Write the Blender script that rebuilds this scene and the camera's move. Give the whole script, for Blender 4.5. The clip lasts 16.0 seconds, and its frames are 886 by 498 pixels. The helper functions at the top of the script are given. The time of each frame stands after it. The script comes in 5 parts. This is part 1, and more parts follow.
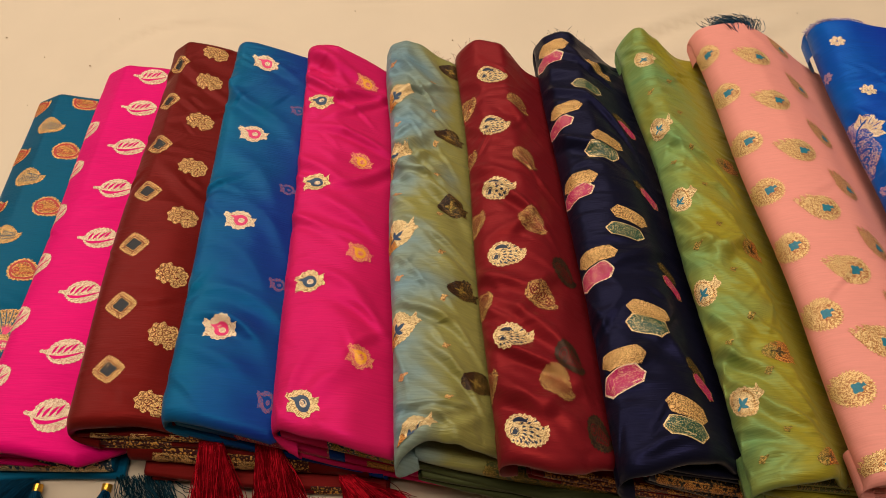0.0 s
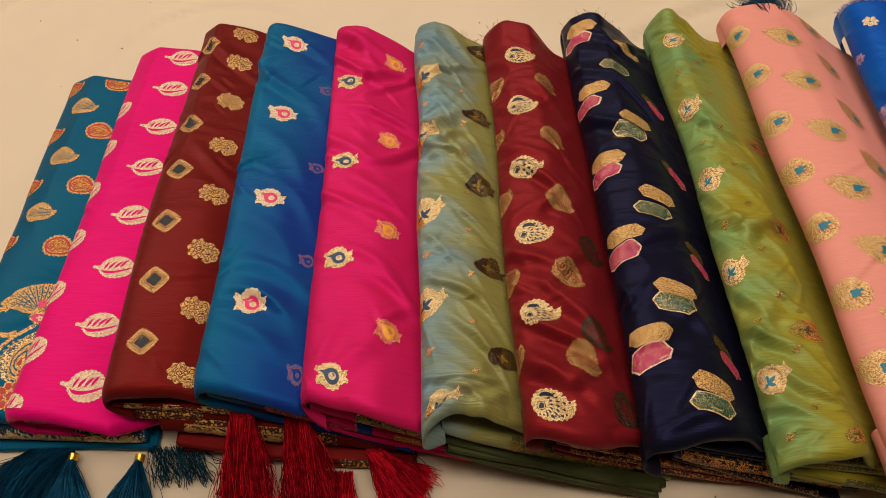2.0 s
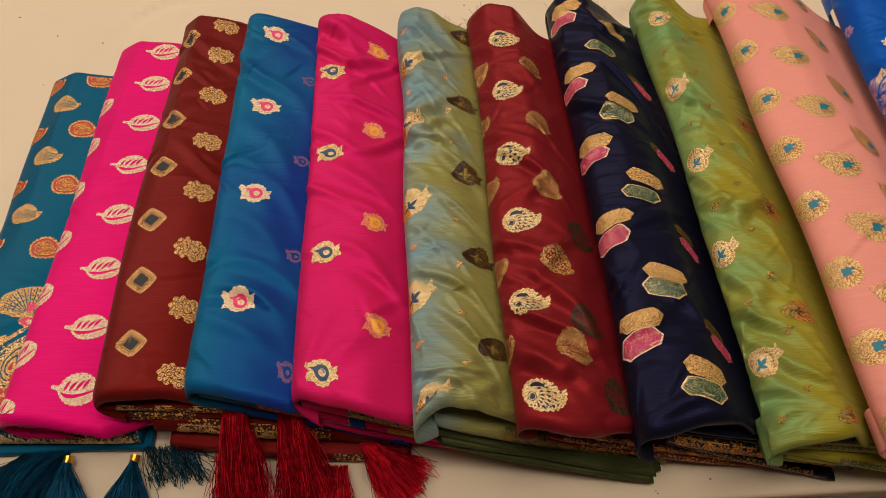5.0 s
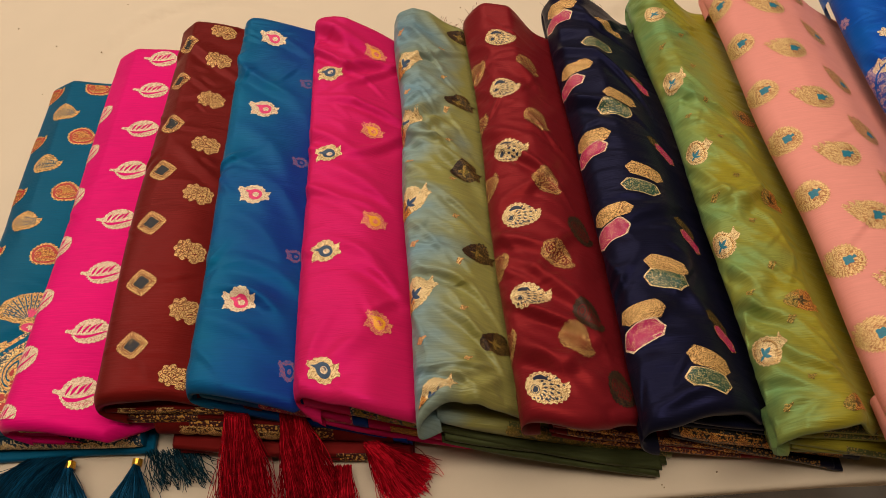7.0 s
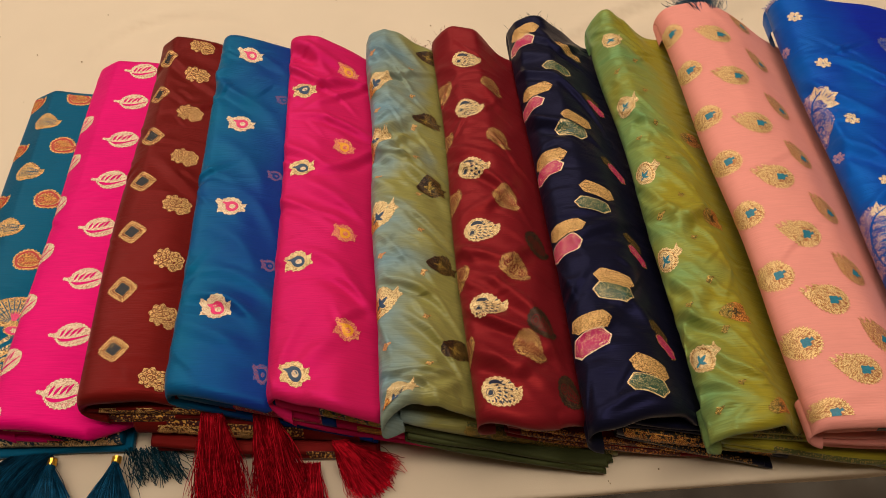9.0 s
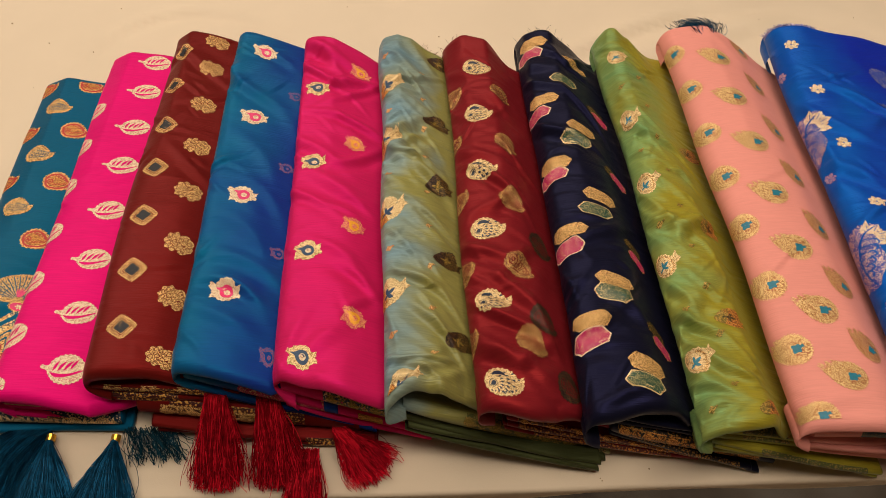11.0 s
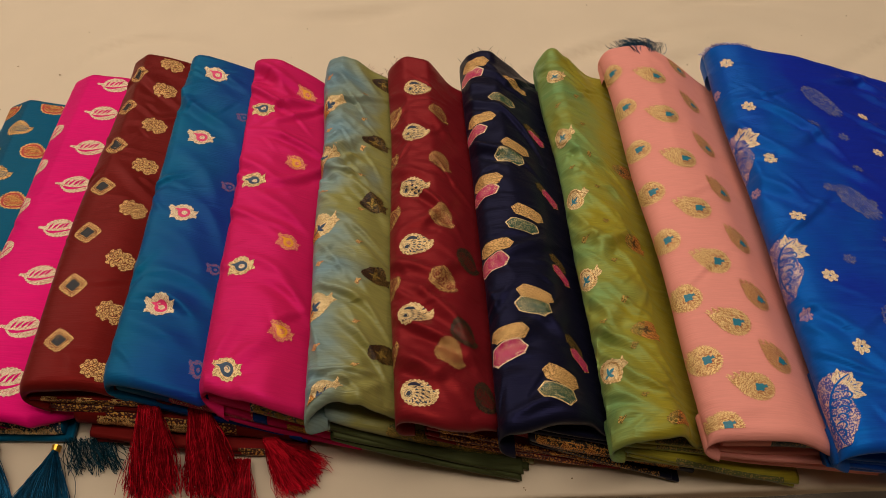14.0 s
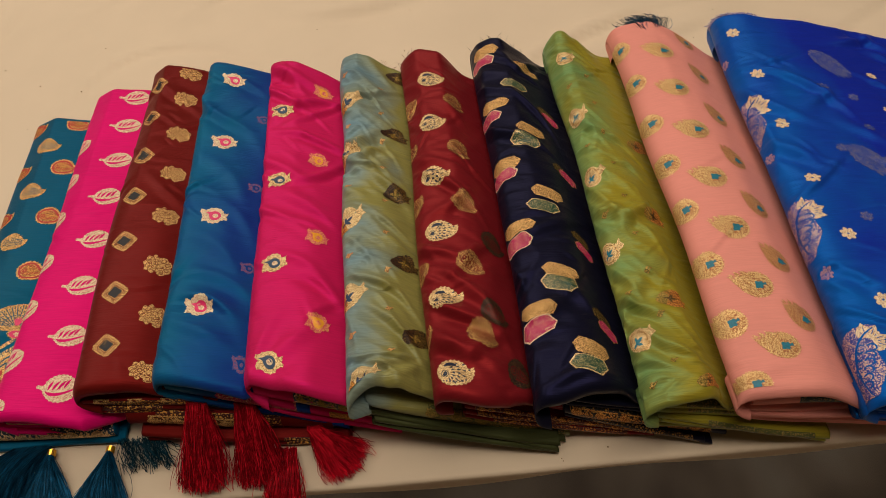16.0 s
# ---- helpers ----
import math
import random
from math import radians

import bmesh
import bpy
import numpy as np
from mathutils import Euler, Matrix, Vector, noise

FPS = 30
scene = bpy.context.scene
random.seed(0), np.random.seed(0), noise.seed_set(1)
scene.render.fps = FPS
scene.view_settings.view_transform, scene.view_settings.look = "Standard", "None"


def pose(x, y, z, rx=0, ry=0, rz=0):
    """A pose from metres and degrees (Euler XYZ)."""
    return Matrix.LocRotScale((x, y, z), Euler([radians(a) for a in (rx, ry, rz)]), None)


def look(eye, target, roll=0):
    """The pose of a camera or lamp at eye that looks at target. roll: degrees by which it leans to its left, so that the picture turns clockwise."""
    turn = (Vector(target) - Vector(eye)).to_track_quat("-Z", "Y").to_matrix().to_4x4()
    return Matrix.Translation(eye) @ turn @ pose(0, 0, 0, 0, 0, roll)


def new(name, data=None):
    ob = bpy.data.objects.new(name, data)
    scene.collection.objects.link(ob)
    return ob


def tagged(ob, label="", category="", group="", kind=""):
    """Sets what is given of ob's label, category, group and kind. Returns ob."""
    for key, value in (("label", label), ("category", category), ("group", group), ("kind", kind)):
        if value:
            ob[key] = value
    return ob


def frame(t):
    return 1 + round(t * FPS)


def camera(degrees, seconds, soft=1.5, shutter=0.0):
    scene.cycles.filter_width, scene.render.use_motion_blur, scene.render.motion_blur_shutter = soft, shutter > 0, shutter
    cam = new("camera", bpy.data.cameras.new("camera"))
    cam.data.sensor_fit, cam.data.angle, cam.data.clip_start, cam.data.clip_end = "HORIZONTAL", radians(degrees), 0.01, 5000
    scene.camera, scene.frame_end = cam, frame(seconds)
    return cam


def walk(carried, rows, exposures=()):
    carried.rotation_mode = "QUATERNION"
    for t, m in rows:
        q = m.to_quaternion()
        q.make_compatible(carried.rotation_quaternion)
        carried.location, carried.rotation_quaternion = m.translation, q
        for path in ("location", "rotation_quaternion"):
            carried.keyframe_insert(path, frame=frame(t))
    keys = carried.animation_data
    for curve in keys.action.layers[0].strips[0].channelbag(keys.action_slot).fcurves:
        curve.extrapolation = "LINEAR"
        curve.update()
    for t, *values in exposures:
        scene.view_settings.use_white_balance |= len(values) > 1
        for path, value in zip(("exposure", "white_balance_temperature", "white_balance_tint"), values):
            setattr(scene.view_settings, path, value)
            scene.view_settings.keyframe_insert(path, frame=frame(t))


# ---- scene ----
cam = camera(60.0, 16.0, soft=0.5)
ROWS = [
    (0.0, 0.1772, -0.3851, 0.5815, 36.26, 2.56, -0.83),
    (0.5, 0.1733, -0.3861, 0.5802, 36.15, 2.92, -0.37),
    (1.0, 0.1718, -0.3898, 0.5803, 35.86, 3.39, 0.07),
    (1.5, 0.1715, -0.3950, 0.5826, 35.71, 3.63, 0.38),
    (2.0, 0.1726, -0.3963, 0.5792, 35.67, 3.62, 0.47),
    (2.5, 0.1738, -0.3966, 0.5765, 35.43, 3.44, 0.45),
    (3.0, 0.1686, -0.3946, 0.5695, 35.28, 3.34, 0.38),
    (3.5, 0.1717, -0.3946, 0.5739, 35.21, 3.48, -0.05),
    (3.7, 0.1783, -0.3902, 0.5697, 35.13, 3.66, -0.25),
    (5.8, 0.1821, -0.3815, 0.5854, 33.50, 5.06, -1.19),
    (6.0, 0.1808, -0.3793, 0.5781, 33.56, 5.12, -1.16),
    (6.5, 0.1820, -0.3802, 0.5857, 34.00, 5.22, -1.57),
    (7.0, 0.1824, -0.3949, 0.5724, 34.78, 5.40, -1.88),
    (7.5, 0.1727, -0.4123, 0.5884, 35.42, 5.45, -1.72),
    (8.0, 0.1603, -0.4018, 0.5890, 35.28, 5.02, -1.56),
    (8.5, 0.1812, -0.3994, 0.5939, 34.70, 4.35, -1.96),
    (8.7, 0.1933, -0.4031, 0.6051, 34.58, 4.08, -2.29),
    (10.8, 0.1881, -0.4362, 0.6222, 36.40, 0.55, -1.56),
    (11.0, 0.1695, -0.4383, 0.6135, 36.47, 0.59, -1.08),
    (11.5, 0.1518, -0.4336, 0.5977, 36.41, 0.99, -0.07),
    (12.0, 0.1452, -0.4356, 0.5942, 36.72, 1.85, 0.62),
    (12.5, 0.1414, -0.4409, 0.5955, 36.88, 2.50, 1.20),
    (13.0, 0.1485, -0.4464, 0.5941, 36.87, 2.60, 1.25),
    (13.5, 0.1868, -0.4465, 0.6108, 37.20, 2.10, 0.29),
    (14.0, 0.2405, -0.4511, 0.6286, 37.57, 1.43, -0.75),
    (14.5, 0.2125, -0.4750, 0.6299, 37.55, 1.22, -0.59),
    (15.0, 0.1548, -0.4760, 0.6344, 37.43, 1.02, -0.03),
    (15.5, 0.1646, -0.4525, 0.6248, 37.23, 1.42, -0.37),
    (16.0, 0.2320, -0.4673, 0.6417, 36.80, 4.70, -3.13),
]
walk(cam, [(t, pose(x, y, z, rx, ry, rz)) for t, x, y, z, rx, ry, rz in ROWS],
     [(0.0, 0.11), (3.5, -0.05), (7.0, 0.02), (7.5, 0.12), (8.0, 0.06), (11.0, 0.12), (12.0, -0.02), (12.5, 0.0), (14.0, -0.26), (14.5, -0.16), (16.0, -0.20)])

# ---- light: unseen warm showroom ceiling panels, the main one behind the display ----
world = bpy.data.worlds.new("world")
world.use_nodes = True
world.node_tree.nodes["Background"].inputs[0].default_value = (1.0, 0.90, 0.78, 1)
world.node_tree.nodes["Background"].inputs[1].default_value = 0.12
scene.world = world


def panel(x, y, z, sx, sy, watts, target, colour=(1.0, 0.87, 0.72)):
    lamp = bpy.data.lights.new("unseen_ceiling_panel", "AREA")
    lamp.shape, lamp.size, lamp.size_y, lamp.energy, lamp.color = "RECTANGLE", sx, sy, watts, colour
    ob = new("unseen_ceiling_panel", lamp)
    ob.matrix_world = look((x, y, z), target)
    return ob


panel(-0.6, 1.30, 1.95, 2.8, 0.45, 36, (-0.6, 1.25, 0))
# fill over the near side, added to lift the fold fronts and the sheet
panel(0.42, -0.38, 1.95, 1.5, 0.5, 21, (0.42, -0.38, 0))
# left and right fills, added to open up the flanks of the rolls
panel(-1.7, 0.2, 1.95, 0.6, 1.2, 14, (-1.6, 0.2, 0))
panel(2.0, 0.2, 1.95, 0.6, 1.2, 4, (1.9, 0.2, 0))


# ---- materials ----
def mat(name):
    m = bpy.data.materials.new(name)
    m.use_nodes = True
    nt = m.node_tree
    return m, nt, nt.nodes["Principled BSDF"]


def node(nt, kind, **sets):
    n = nt.nodes.new(kind)
    for key, value in sets.items():
        n.inputs[key].default_value = value
    return n


def coords(nt, scale, out="Object"):
    tc = nt.nodes.new("ShaderNodeTexCoord")
    mp = nt.nodes.new("ShaderNodeMapping")
    mp.inputs["Scale"].default_value = scale
    nt.links.new(tc.outputs[out], mp.inputs["Vector"])
    return mp.outputs["Vector"]


def rgb(hexa):
    c = [int(hexa[i:i + 2], 16) / 255 for i in (0, 2, 4)]
    return tuple(x / 12.92 if x <= 0.04045 else ((x + 0.055) / 1.055) ** 2.4 for x in c) + (1,)


def ramp(nt, fac, stops):
    r = nt.nodes.new("ShaderNodeValToRGB")
    while len(r.color_ramp.elements) < len(stops):
        r.color_ramp.elements.new(0.5)
    for e, (p, c) in zip(r.color_ramp.elements, stops):
        e.position, e.color = p, c
    nt.links.new(fac, r.inputs[0])
    return r.outputs[0]


def scaled(c, k):
    return tuple(min(1, x * k) for x in c[:3]) + (1,)


def silk(name, weft, warp=None, rough=0.42, gloss=0.0, slub=0.12, sheen=0.15, grain=0.42, pucker=0.35, crush=0.0, painted_sheen=None, turn=(0.05, 12.0), patch=(16, 22, 20)):
    """Woven silk: weft colour below, warp threads of another colour that show in the gloss; fine slubs along the weft."""
    m, nt, b = mat(name)
    c = rgb(weft)
    v = coords(nt, (60, 900, 60))
    n1 = node(nt, "ShaderNodeTexNoise", Scale=1.0, Detail=2.0)
    nt.links.new(v, n1.inputs["Vector"])
    n2 = node(nt, "ShaderNodeTexNoise", Scale=14.0, Detail=3.0)
    nt.links.new(coords(nt, (1, 1, 1)), n2.inputs["Vector"])
    add = nt.nodes.new("ShaderNodeMath")
    add.operation = "MULTIPLY_ADD"
    add.inputs[1].default_value = 0.5
    nt.links.new(n1.outputs[0], add.inputs[0])
    half = nt.nodes.new("ShaderNodeMath")
    half.operation = "MULTIPLY"
    half.inputs[1].default_value = 0.5
    nt.links.new(n2.outputs[0], half.inputs[0])
    nt.links.new(half.outputs[0], add.inputs[2])
    col = ramp(nt, add.outputs[0], [(0.3, scaled(c, 1 - slub)), (0.7, scaled(c, 1 + slub))])
    if painted_sheen:
        # the shot silk's sheen is painted in: another colour towards the left, in streaks
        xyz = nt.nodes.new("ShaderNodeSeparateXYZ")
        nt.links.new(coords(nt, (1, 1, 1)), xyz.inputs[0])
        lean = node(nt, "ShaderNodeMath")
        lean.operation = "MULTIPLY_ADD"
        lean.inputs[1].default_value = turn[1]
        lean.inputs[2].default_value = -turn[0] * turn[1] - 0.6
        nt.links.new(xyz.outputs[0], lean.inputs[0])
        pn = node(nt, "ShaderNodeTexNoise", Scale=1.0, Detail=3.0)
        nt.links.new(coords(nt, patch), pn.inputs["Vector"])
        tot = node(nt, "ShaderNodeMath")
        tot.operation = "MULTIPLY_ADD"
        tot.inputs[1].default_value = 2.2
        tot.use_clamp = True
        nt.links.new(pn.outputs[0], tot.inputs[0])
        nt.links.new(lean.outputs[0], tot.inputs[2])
        c2 = rgb(painted_sheen)
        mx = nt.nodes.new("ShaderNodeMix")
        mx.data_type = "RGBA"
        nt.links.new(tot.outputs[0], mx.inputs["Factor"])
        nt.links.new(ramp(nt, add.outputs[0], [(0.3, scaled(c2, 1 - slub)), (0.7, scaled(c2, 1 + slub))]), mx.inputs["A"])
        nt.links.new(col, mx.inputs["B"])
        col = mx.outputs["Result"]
    nt.links.new(col, b.inputs["Base Color"])
    b.inputs["Roughness"].default_value = rough
    b.inputs["Specular IOR Level"].default_value = 0.45
    w = rgb(warp) if warp else scaled(c, 1.4)
    b.inputs["Specular Tint"].default_value = scaled(w, 1.0) if warp else (1, 0.95, 0.9, 1)
    b.inputs["Sheen Weight"].default_value = sheen
    b.inputs["Sheen Roughness"].default_value = 0.4
    b.inputs["Sheen Tint"].default_value = w
    n3 = node(nt, "ShaderNodeTexNoise", Scale=1.0, Detail=1.0)
    nt.links.new(coords(nt, (24, 38, 28)), n3.inputs["Vector"])
    soft = node(nt, "ShaderNodeBump", Strength=pucker, Distance=0.0045)
    nt.links.new(n3.outputs[0], soft.inputs["Height"])
    bump = node(nt, "ShaderNodeBump", Strength=grain, Distance=0.0006)
    nt.links.new(n1.outputs[0], bump.inputs["Height"])
    if crush:
        # sharp crumple lines that run aslant over the cloth
        cr = node(nt, "ShaderNodeTexNoise", Scale=1.0, Detail=2.0, Distortion=0.6)
        cr.noise_type = "RIDGED_MULTIFRACTAL"
        tw = node(nt, "ShaderNodeMapping")
        tw.inputs["Rotation"].default_value = (0, 0, 0.5)
        tw.inputs["Scale"].default_value = (26, 70, 40)
        nt.links.new(coords(nt, (1, 1, 1)), tw.inputs["Vector"])
        nt.links.new(tw.outputs[0], cr.inputs["Vector"])
        sharp = node(nt, "ShaderNodeBump", Strength=crush, Distance=0.0032)
        nt.links.new(cr.outputs[0], sharp.inputs["Height"])
        nt.links.new(soft.outputs[0], sharp.inputs["Normal"])
        soft = sharp
    nt.links.new(soft.outputs[0], bump.inputs["Normal"])
    nt.links.new(bump.outputs[0], b.inputs["Normal"])
    if gloss:
        g = nt.nodes.new("ShaderNodeBsdfAnisotropic")
        g.inputs["Color"].default_value = w
        g.inputs["Roughness"].default_value = rough
        nt.links.new(bump.outputs[0], g.inputs["Normal"])
        mix = node(nt, "ShaderNodeMixShader", Fac=gloss)
        nt.links.new(b.outputs[0], mix.inputs[1])
        nt.links.new(g.outputs[0], mix.inputs[2])
        nt.links.new(mix.outputs[0], nt.nodes["Material Output"].inputs[0])
    return m


def zari(name, bright, dark, metal=0.4, rough=0.48, amount=0.5, slant=0.55, dash=(560, 1900, 1100)):
    """Brocade thread: short slanting metallic floats with the darker ground between them."""
    m, nt, b = mat(name)
    tc = nt.nodes.new("ShaderNodeTexCoord")
    mp = nt.nodes.new("ShaderNodeMapping")
    mp.vector_type = "TEXTURE"
    mp.inputs["Rotation"].default_value = (0, 0, slant)
    mp.inputs["Scale"].default_value = tuple(1 / d for d in dash)
    nt.links.new(tc.outputs["Object"], mp.inputs["Vector"])
    n = node(nt, "ShaderNodeTexNoise", Scale=1.0, Detail=1.0)
    nt.links.new(mp.outputs[0], n.inputs["Vector"])
    tilt = nt.nodes.new("ShaderNodeMapping")
    tilt.inputs["Rotation"].default_value = (0, 0, slant)
    nt.links.new(tc.outputs["Object"], tilt.inputs["Vector"])
    n2 = node(nt, "ShaderNodeTexWave", Scale=400.0, Distortion=2.0, Detail=1.0)
    n2.bands_direction = "Y"
    nt.links.new(tilt.outputs[0], n2.inputs["Vector"])
    mixf = node(nt, "ShaderNodeMath")
    mixf.operation = "MULTIPLY_ADD"
    mixf.inputs[1].default_value = 0.16
    nt.links.new(n2.outputs["Fac"], mixf.inputs[0])
    nt.links.new(n.outputs[0], mixf.inputs[2])
    lo = 0.575 + 0.22 * (amount - 0.5)
    mid = tuple(0.5 * (x + y) for x, y in zip(rgb(dark), rgb(bright)))
    col = ramp(nt, mixf.outputs[0], [(lo - 0.035, rgb(dark)), (lo + 0.0, mid), (lo + 0.035, rgb(bright))])
    nt.links.new(col, b.inputs["Base Color"])
    b.inputs["Metallic"].default_value = metal
    b.inputs["Roughness"].default_value = rough
    bump = node(nt, "ShaderNodeBump", Strength=0.7, Distance=0.0008)
    nt.links.new(mixf.outputs[0], bump.inputs["Height"])
    nt.links.new(bump.outputs[0], b.inputs["Normal"])
    return m


def brocade(name, bright, ground, cell=0.006, amount=0.5, metal=0.5, rough=0.4):
    """A woven border: scrolls and dots of metal thread with the ground showing between them."""
    m, nt, b = mat(name)
    v = coords(nt, (1, 1, 1))
    vo = node(nt, "ShaderNodeTexVoronoi", Scale=1 / (0.62 * cell))
    nt.links.new(v, vo.inputs["Vector"])
    wv = node(nt, "ShaderNodeMath")
    wv.operation = "SINE"
    mul = node(nt, "ShaderNodeMath")
    mul.operation = "MULTIPLY"
    mul.inputs[1].default_value = 9.0
    nt.links.new(vo.outputs["Distance"], mul.inputs[0])
    nt.links.new(mul.outputs[0], wv.inputs[0])
    n = node(nt, "ShaderNodeTexNoise", Scale=1100.0, Detail=1.0)
    nt.links.new(v, n.inputs["Vector"])
    ad = node(nt, "ShaderNodeMath")
    ad.operation = "MULTIPLY_ADD"
    ad.inputs[1].default_value = 2.4
    nt.links.new(n.outputs[0], ad.inputs[0])
    nt.links.new(wv.outputs[0], ad.inputs[2])
    big = node(nt, "ShaderNodeTexVoronoi", Scale=1 / (2.6 * cell))
    nt.links.new(v, big.inputs["Vector"])
    sub = node(nt, "ShaderNodeMath")
    sub.operation = "MULTIPLY_ADD"
    sub.inputs[1].default_value = -1.3
    nt.links.new(big.outputs["Distance"], sub.inputs[0])
    nt.links.new(ad.outputs[0], sub.inputs[2])
    lo = 0.65 + 1.2 * (amount - 0.5)
    nrm = node(nt, "ShaderNodeMapRange")
    nrm.inputs["From Min"].default_value = lo - 0.35
    nrm.inputs["From Max"].default_value = lo + 0.35
    nt.links.new(sub.outputs[0], nrm.inputs["Value"])
    nt.links.new(ramp(nt, nrm.outputs[0], [(0.0, rgb(ground)), (1.0, rgb(bright))]), b.inputs["Base Color"])
    mm = node(nt, "ShaderNodeMath")
    mm.operation = "MULTIPLY"
    mm.inputs[1].default_value = metal
    nt.links.new(nrm.outputs[0], mm.inputs[0])
    nt.links.new(mm.outputs[0], b.inputs["Metallic"])
    b.inputs["Roughness"].default_value = rough
    bump = node(nt, "ShaderNodeBump", Strength=0.5, Distance=0.0006)
    nt.links.new(nrm.outputs[0], bump.inputs["Height"])
    nt.links.new(bump.outputs[0], b.inputs["Normal"])
    return m


def plain(name, hexa, rough=0.6, metal=0.0, vary=0.12, scale=30.0):
    m, nt, b = mat(name)
    c = rgb(hexa)
    n = node(nt, "ShaderNodeTexNoise", Scale=scale, Detail=4.0)
    nt.links.new(coords(nt, (1, 1, 1)), n.inputs["Vector"])
    nt.links.new(ramp(nt, n.outputs[0], [(0.3, scaled(c, 1 - vary)), (0.7, scaled(c, 1 + vary))]), b.inputs["Base Color"])
    b.inputs["Roughness"].default_value = rough
    b.inputs["Metallic"].default_value = metal
    return m


GOLD = zari("gold_zari", "F4C47C", "74461A", amount=0.42)
GOLD_PALE = zari("pale_gold_zari", "F8DCA4", "A4763E", amount=0.36)
GOLD_ORANGE = zari("copper_zari", "E8A650", "7A3A14", amount=0.5)
GOLD_SALMON = zari("gold_on_salmon", "FAD898", "B8743E", amount=0.42)
COPPER_SALMON = zari("copper_on_salmon", "B87C40", "B06448", amount=0.55)
COPPER_DULL = zari("dull_copper_thread", "D8A468", "B06C4C", amount=0.45, metal=0.1)
GOLD_RED = zari("gold_on_maroon", "E6B468", "5A1410", amount=0.62)
GOLD_OLIVE = zari("gold_on_olive", "C8A04E", "5F5A20", amount=0.6)
PINK_COPPER = zari("copper_on_pink", "F0A868", "CC2A5C", amount=0.5, metal=0.2)
# zari darkened for motifs on right slopes; the shade there is in the colour
SHADED_ZARI = zari("shaded_zari", "5A3E22", "180A0C", amount=0.62, metal=0.2)
DIM_ZARI = zari("dim_zari", "8A6A30", "2A2010", amount=0.7, metal=0.3)
SILVER_BLUE = brocade("copper_on_blue", "DCB8A4", "24389A", 0.0030, 0.36, 0.2)
GREY_BLUE = brocade("grey_on_blue", "8C8288", "22409A", 0.0024, 0.5, 0.2)
CREAM = zari("cream_thread", "F4E0BC", "BC9070", metal=0.1, rough=0.55, amount=0.36)
PINK_GOLD = brocade("pink_and_gold_thread", "E0A880", "B40C58", 0.0022, 0.8, 0.3)
GREEN_GOLD = brocade("green_and_gold_thread", "C8B078", "0C4434", 0.0022, 0.62, 0.3)
GOLD_TEAL = brocade("gold_scrolls_on_teal", "F0CC88", "0A3448", 0.0038, 0.26, 0.4)
MAUVE = zari("mauve_thread", "C09AA4", "4A4CA4", metal=0.1, rough=0.55, amount=0.45)
TEAL_T = plain("teal_thread", "1E7288", 0.5, 0, 0.25, 900)
NAVY_T = plain("navy_thread", "24405F", 0.5, 0, 0.3, 900)
NAVY_DEEP = plain("deep_navy_thread", "16243C", 0.5, 0, 0.3, 900)
PINK_T = plain("pink_thread", "E0306E", 0.5, 0, 0.2, 900)
YELLOW_T = plain("yellow_thread", "E8A021", 0.5, 0, 0.2, 900)
PURPLE_T = zari("purple_thread", "8A4A68", "2A4A90", metal=0.0, rough=0.6, amount=0.55)
BLACK_T = plain("black_thread", "16161E", 0.6, 0, 0.3, 900)
RED_T = plain("red_thread", "B3261F", 0.5, 0, 0.25, 900)
B_TEAL = brocade("teal_gold_border", "ECD09C", "0C3048", 0.0044, 0.60)
B_MAROON = brocade("maroon_gold_border", "E8AC52", "3E0A0E", 0.0046, 0.52)
B_BLACK = brocade("black_gold_border", "C08C48", "120C12", 0.0044, 0.58)
B_OLIVE = brocade("olive_gold_border", "A08848", "4E5428", 0.0036, 0.55, 0.3)
B_PINK = brocade("pink_gold_border", "DDB080", "B01848", 0.0034, 0.6, 0.3)
B_GREEN = brocade("green_gold_border", "8A7848", "0E3038", 0.0038, 0.75, 0.3)
B_COPPER = brocade("copper_gold_border", "C88440", "501410", 0.0046, 0.50)



# ---- mesh helpers ----
def grid_mesh(name, pts, mats=(), face_mat=None, closed=False):
    """A mesh from an array of points [rows, columns, 3]."""
    r, c = pts.shape[:2]
    idx = np.arange(r * c).reshape(r, c)
    a, b, d, e = idx[:-1, :-1], idx[:-1, 1:], idx[1:, 1:], idx[1:, :-1]
    faces = np.stack([a, b, d, e], -1).reshape(-1, 4)
    if closed:
        f2 = np.stack([idx[:-1, -1], idx[:-1, 0], idx[1:, 0], idx[1:, -1]], -1)
        faces = np.concatenate([faces, f2])
    me = bpy.data.meshes.new(name)
    me.from_pydata(pts.reshape(-1, 3).tolist(), [], faces.tolist())
    for m in mats:
        me.materials.append(m)
    me.polygons.foreach_set("use_smooth", [True] * len(me.polygons))
    if face_mat is not None:
        me.polygons.foreach_set("material_index", face_mat)
    me.update()
    return me


def part(name, me, parent, label=""):
    ob = new(name, me)
    ob.parent = parent
    if label:
        ob["label"] = label
    return ob


def ripple(x, y, seed, n=7, lo=6, hi=40):
    """Low, smooth unevenness of a lying cloth, about -1 to 1."""
    rng = np.random.default_rng(seed)
    out = 0
    for _ in range(n):
        a, k, p = rng.uniform(0, 6.28), rng.uniform(lo, hi), rng.uniform(0, 6.28)
        out = out + np.sin((x * np.cos(a) + y * np.sin(a)) * k + p) * lo / k
    return out / 1.6


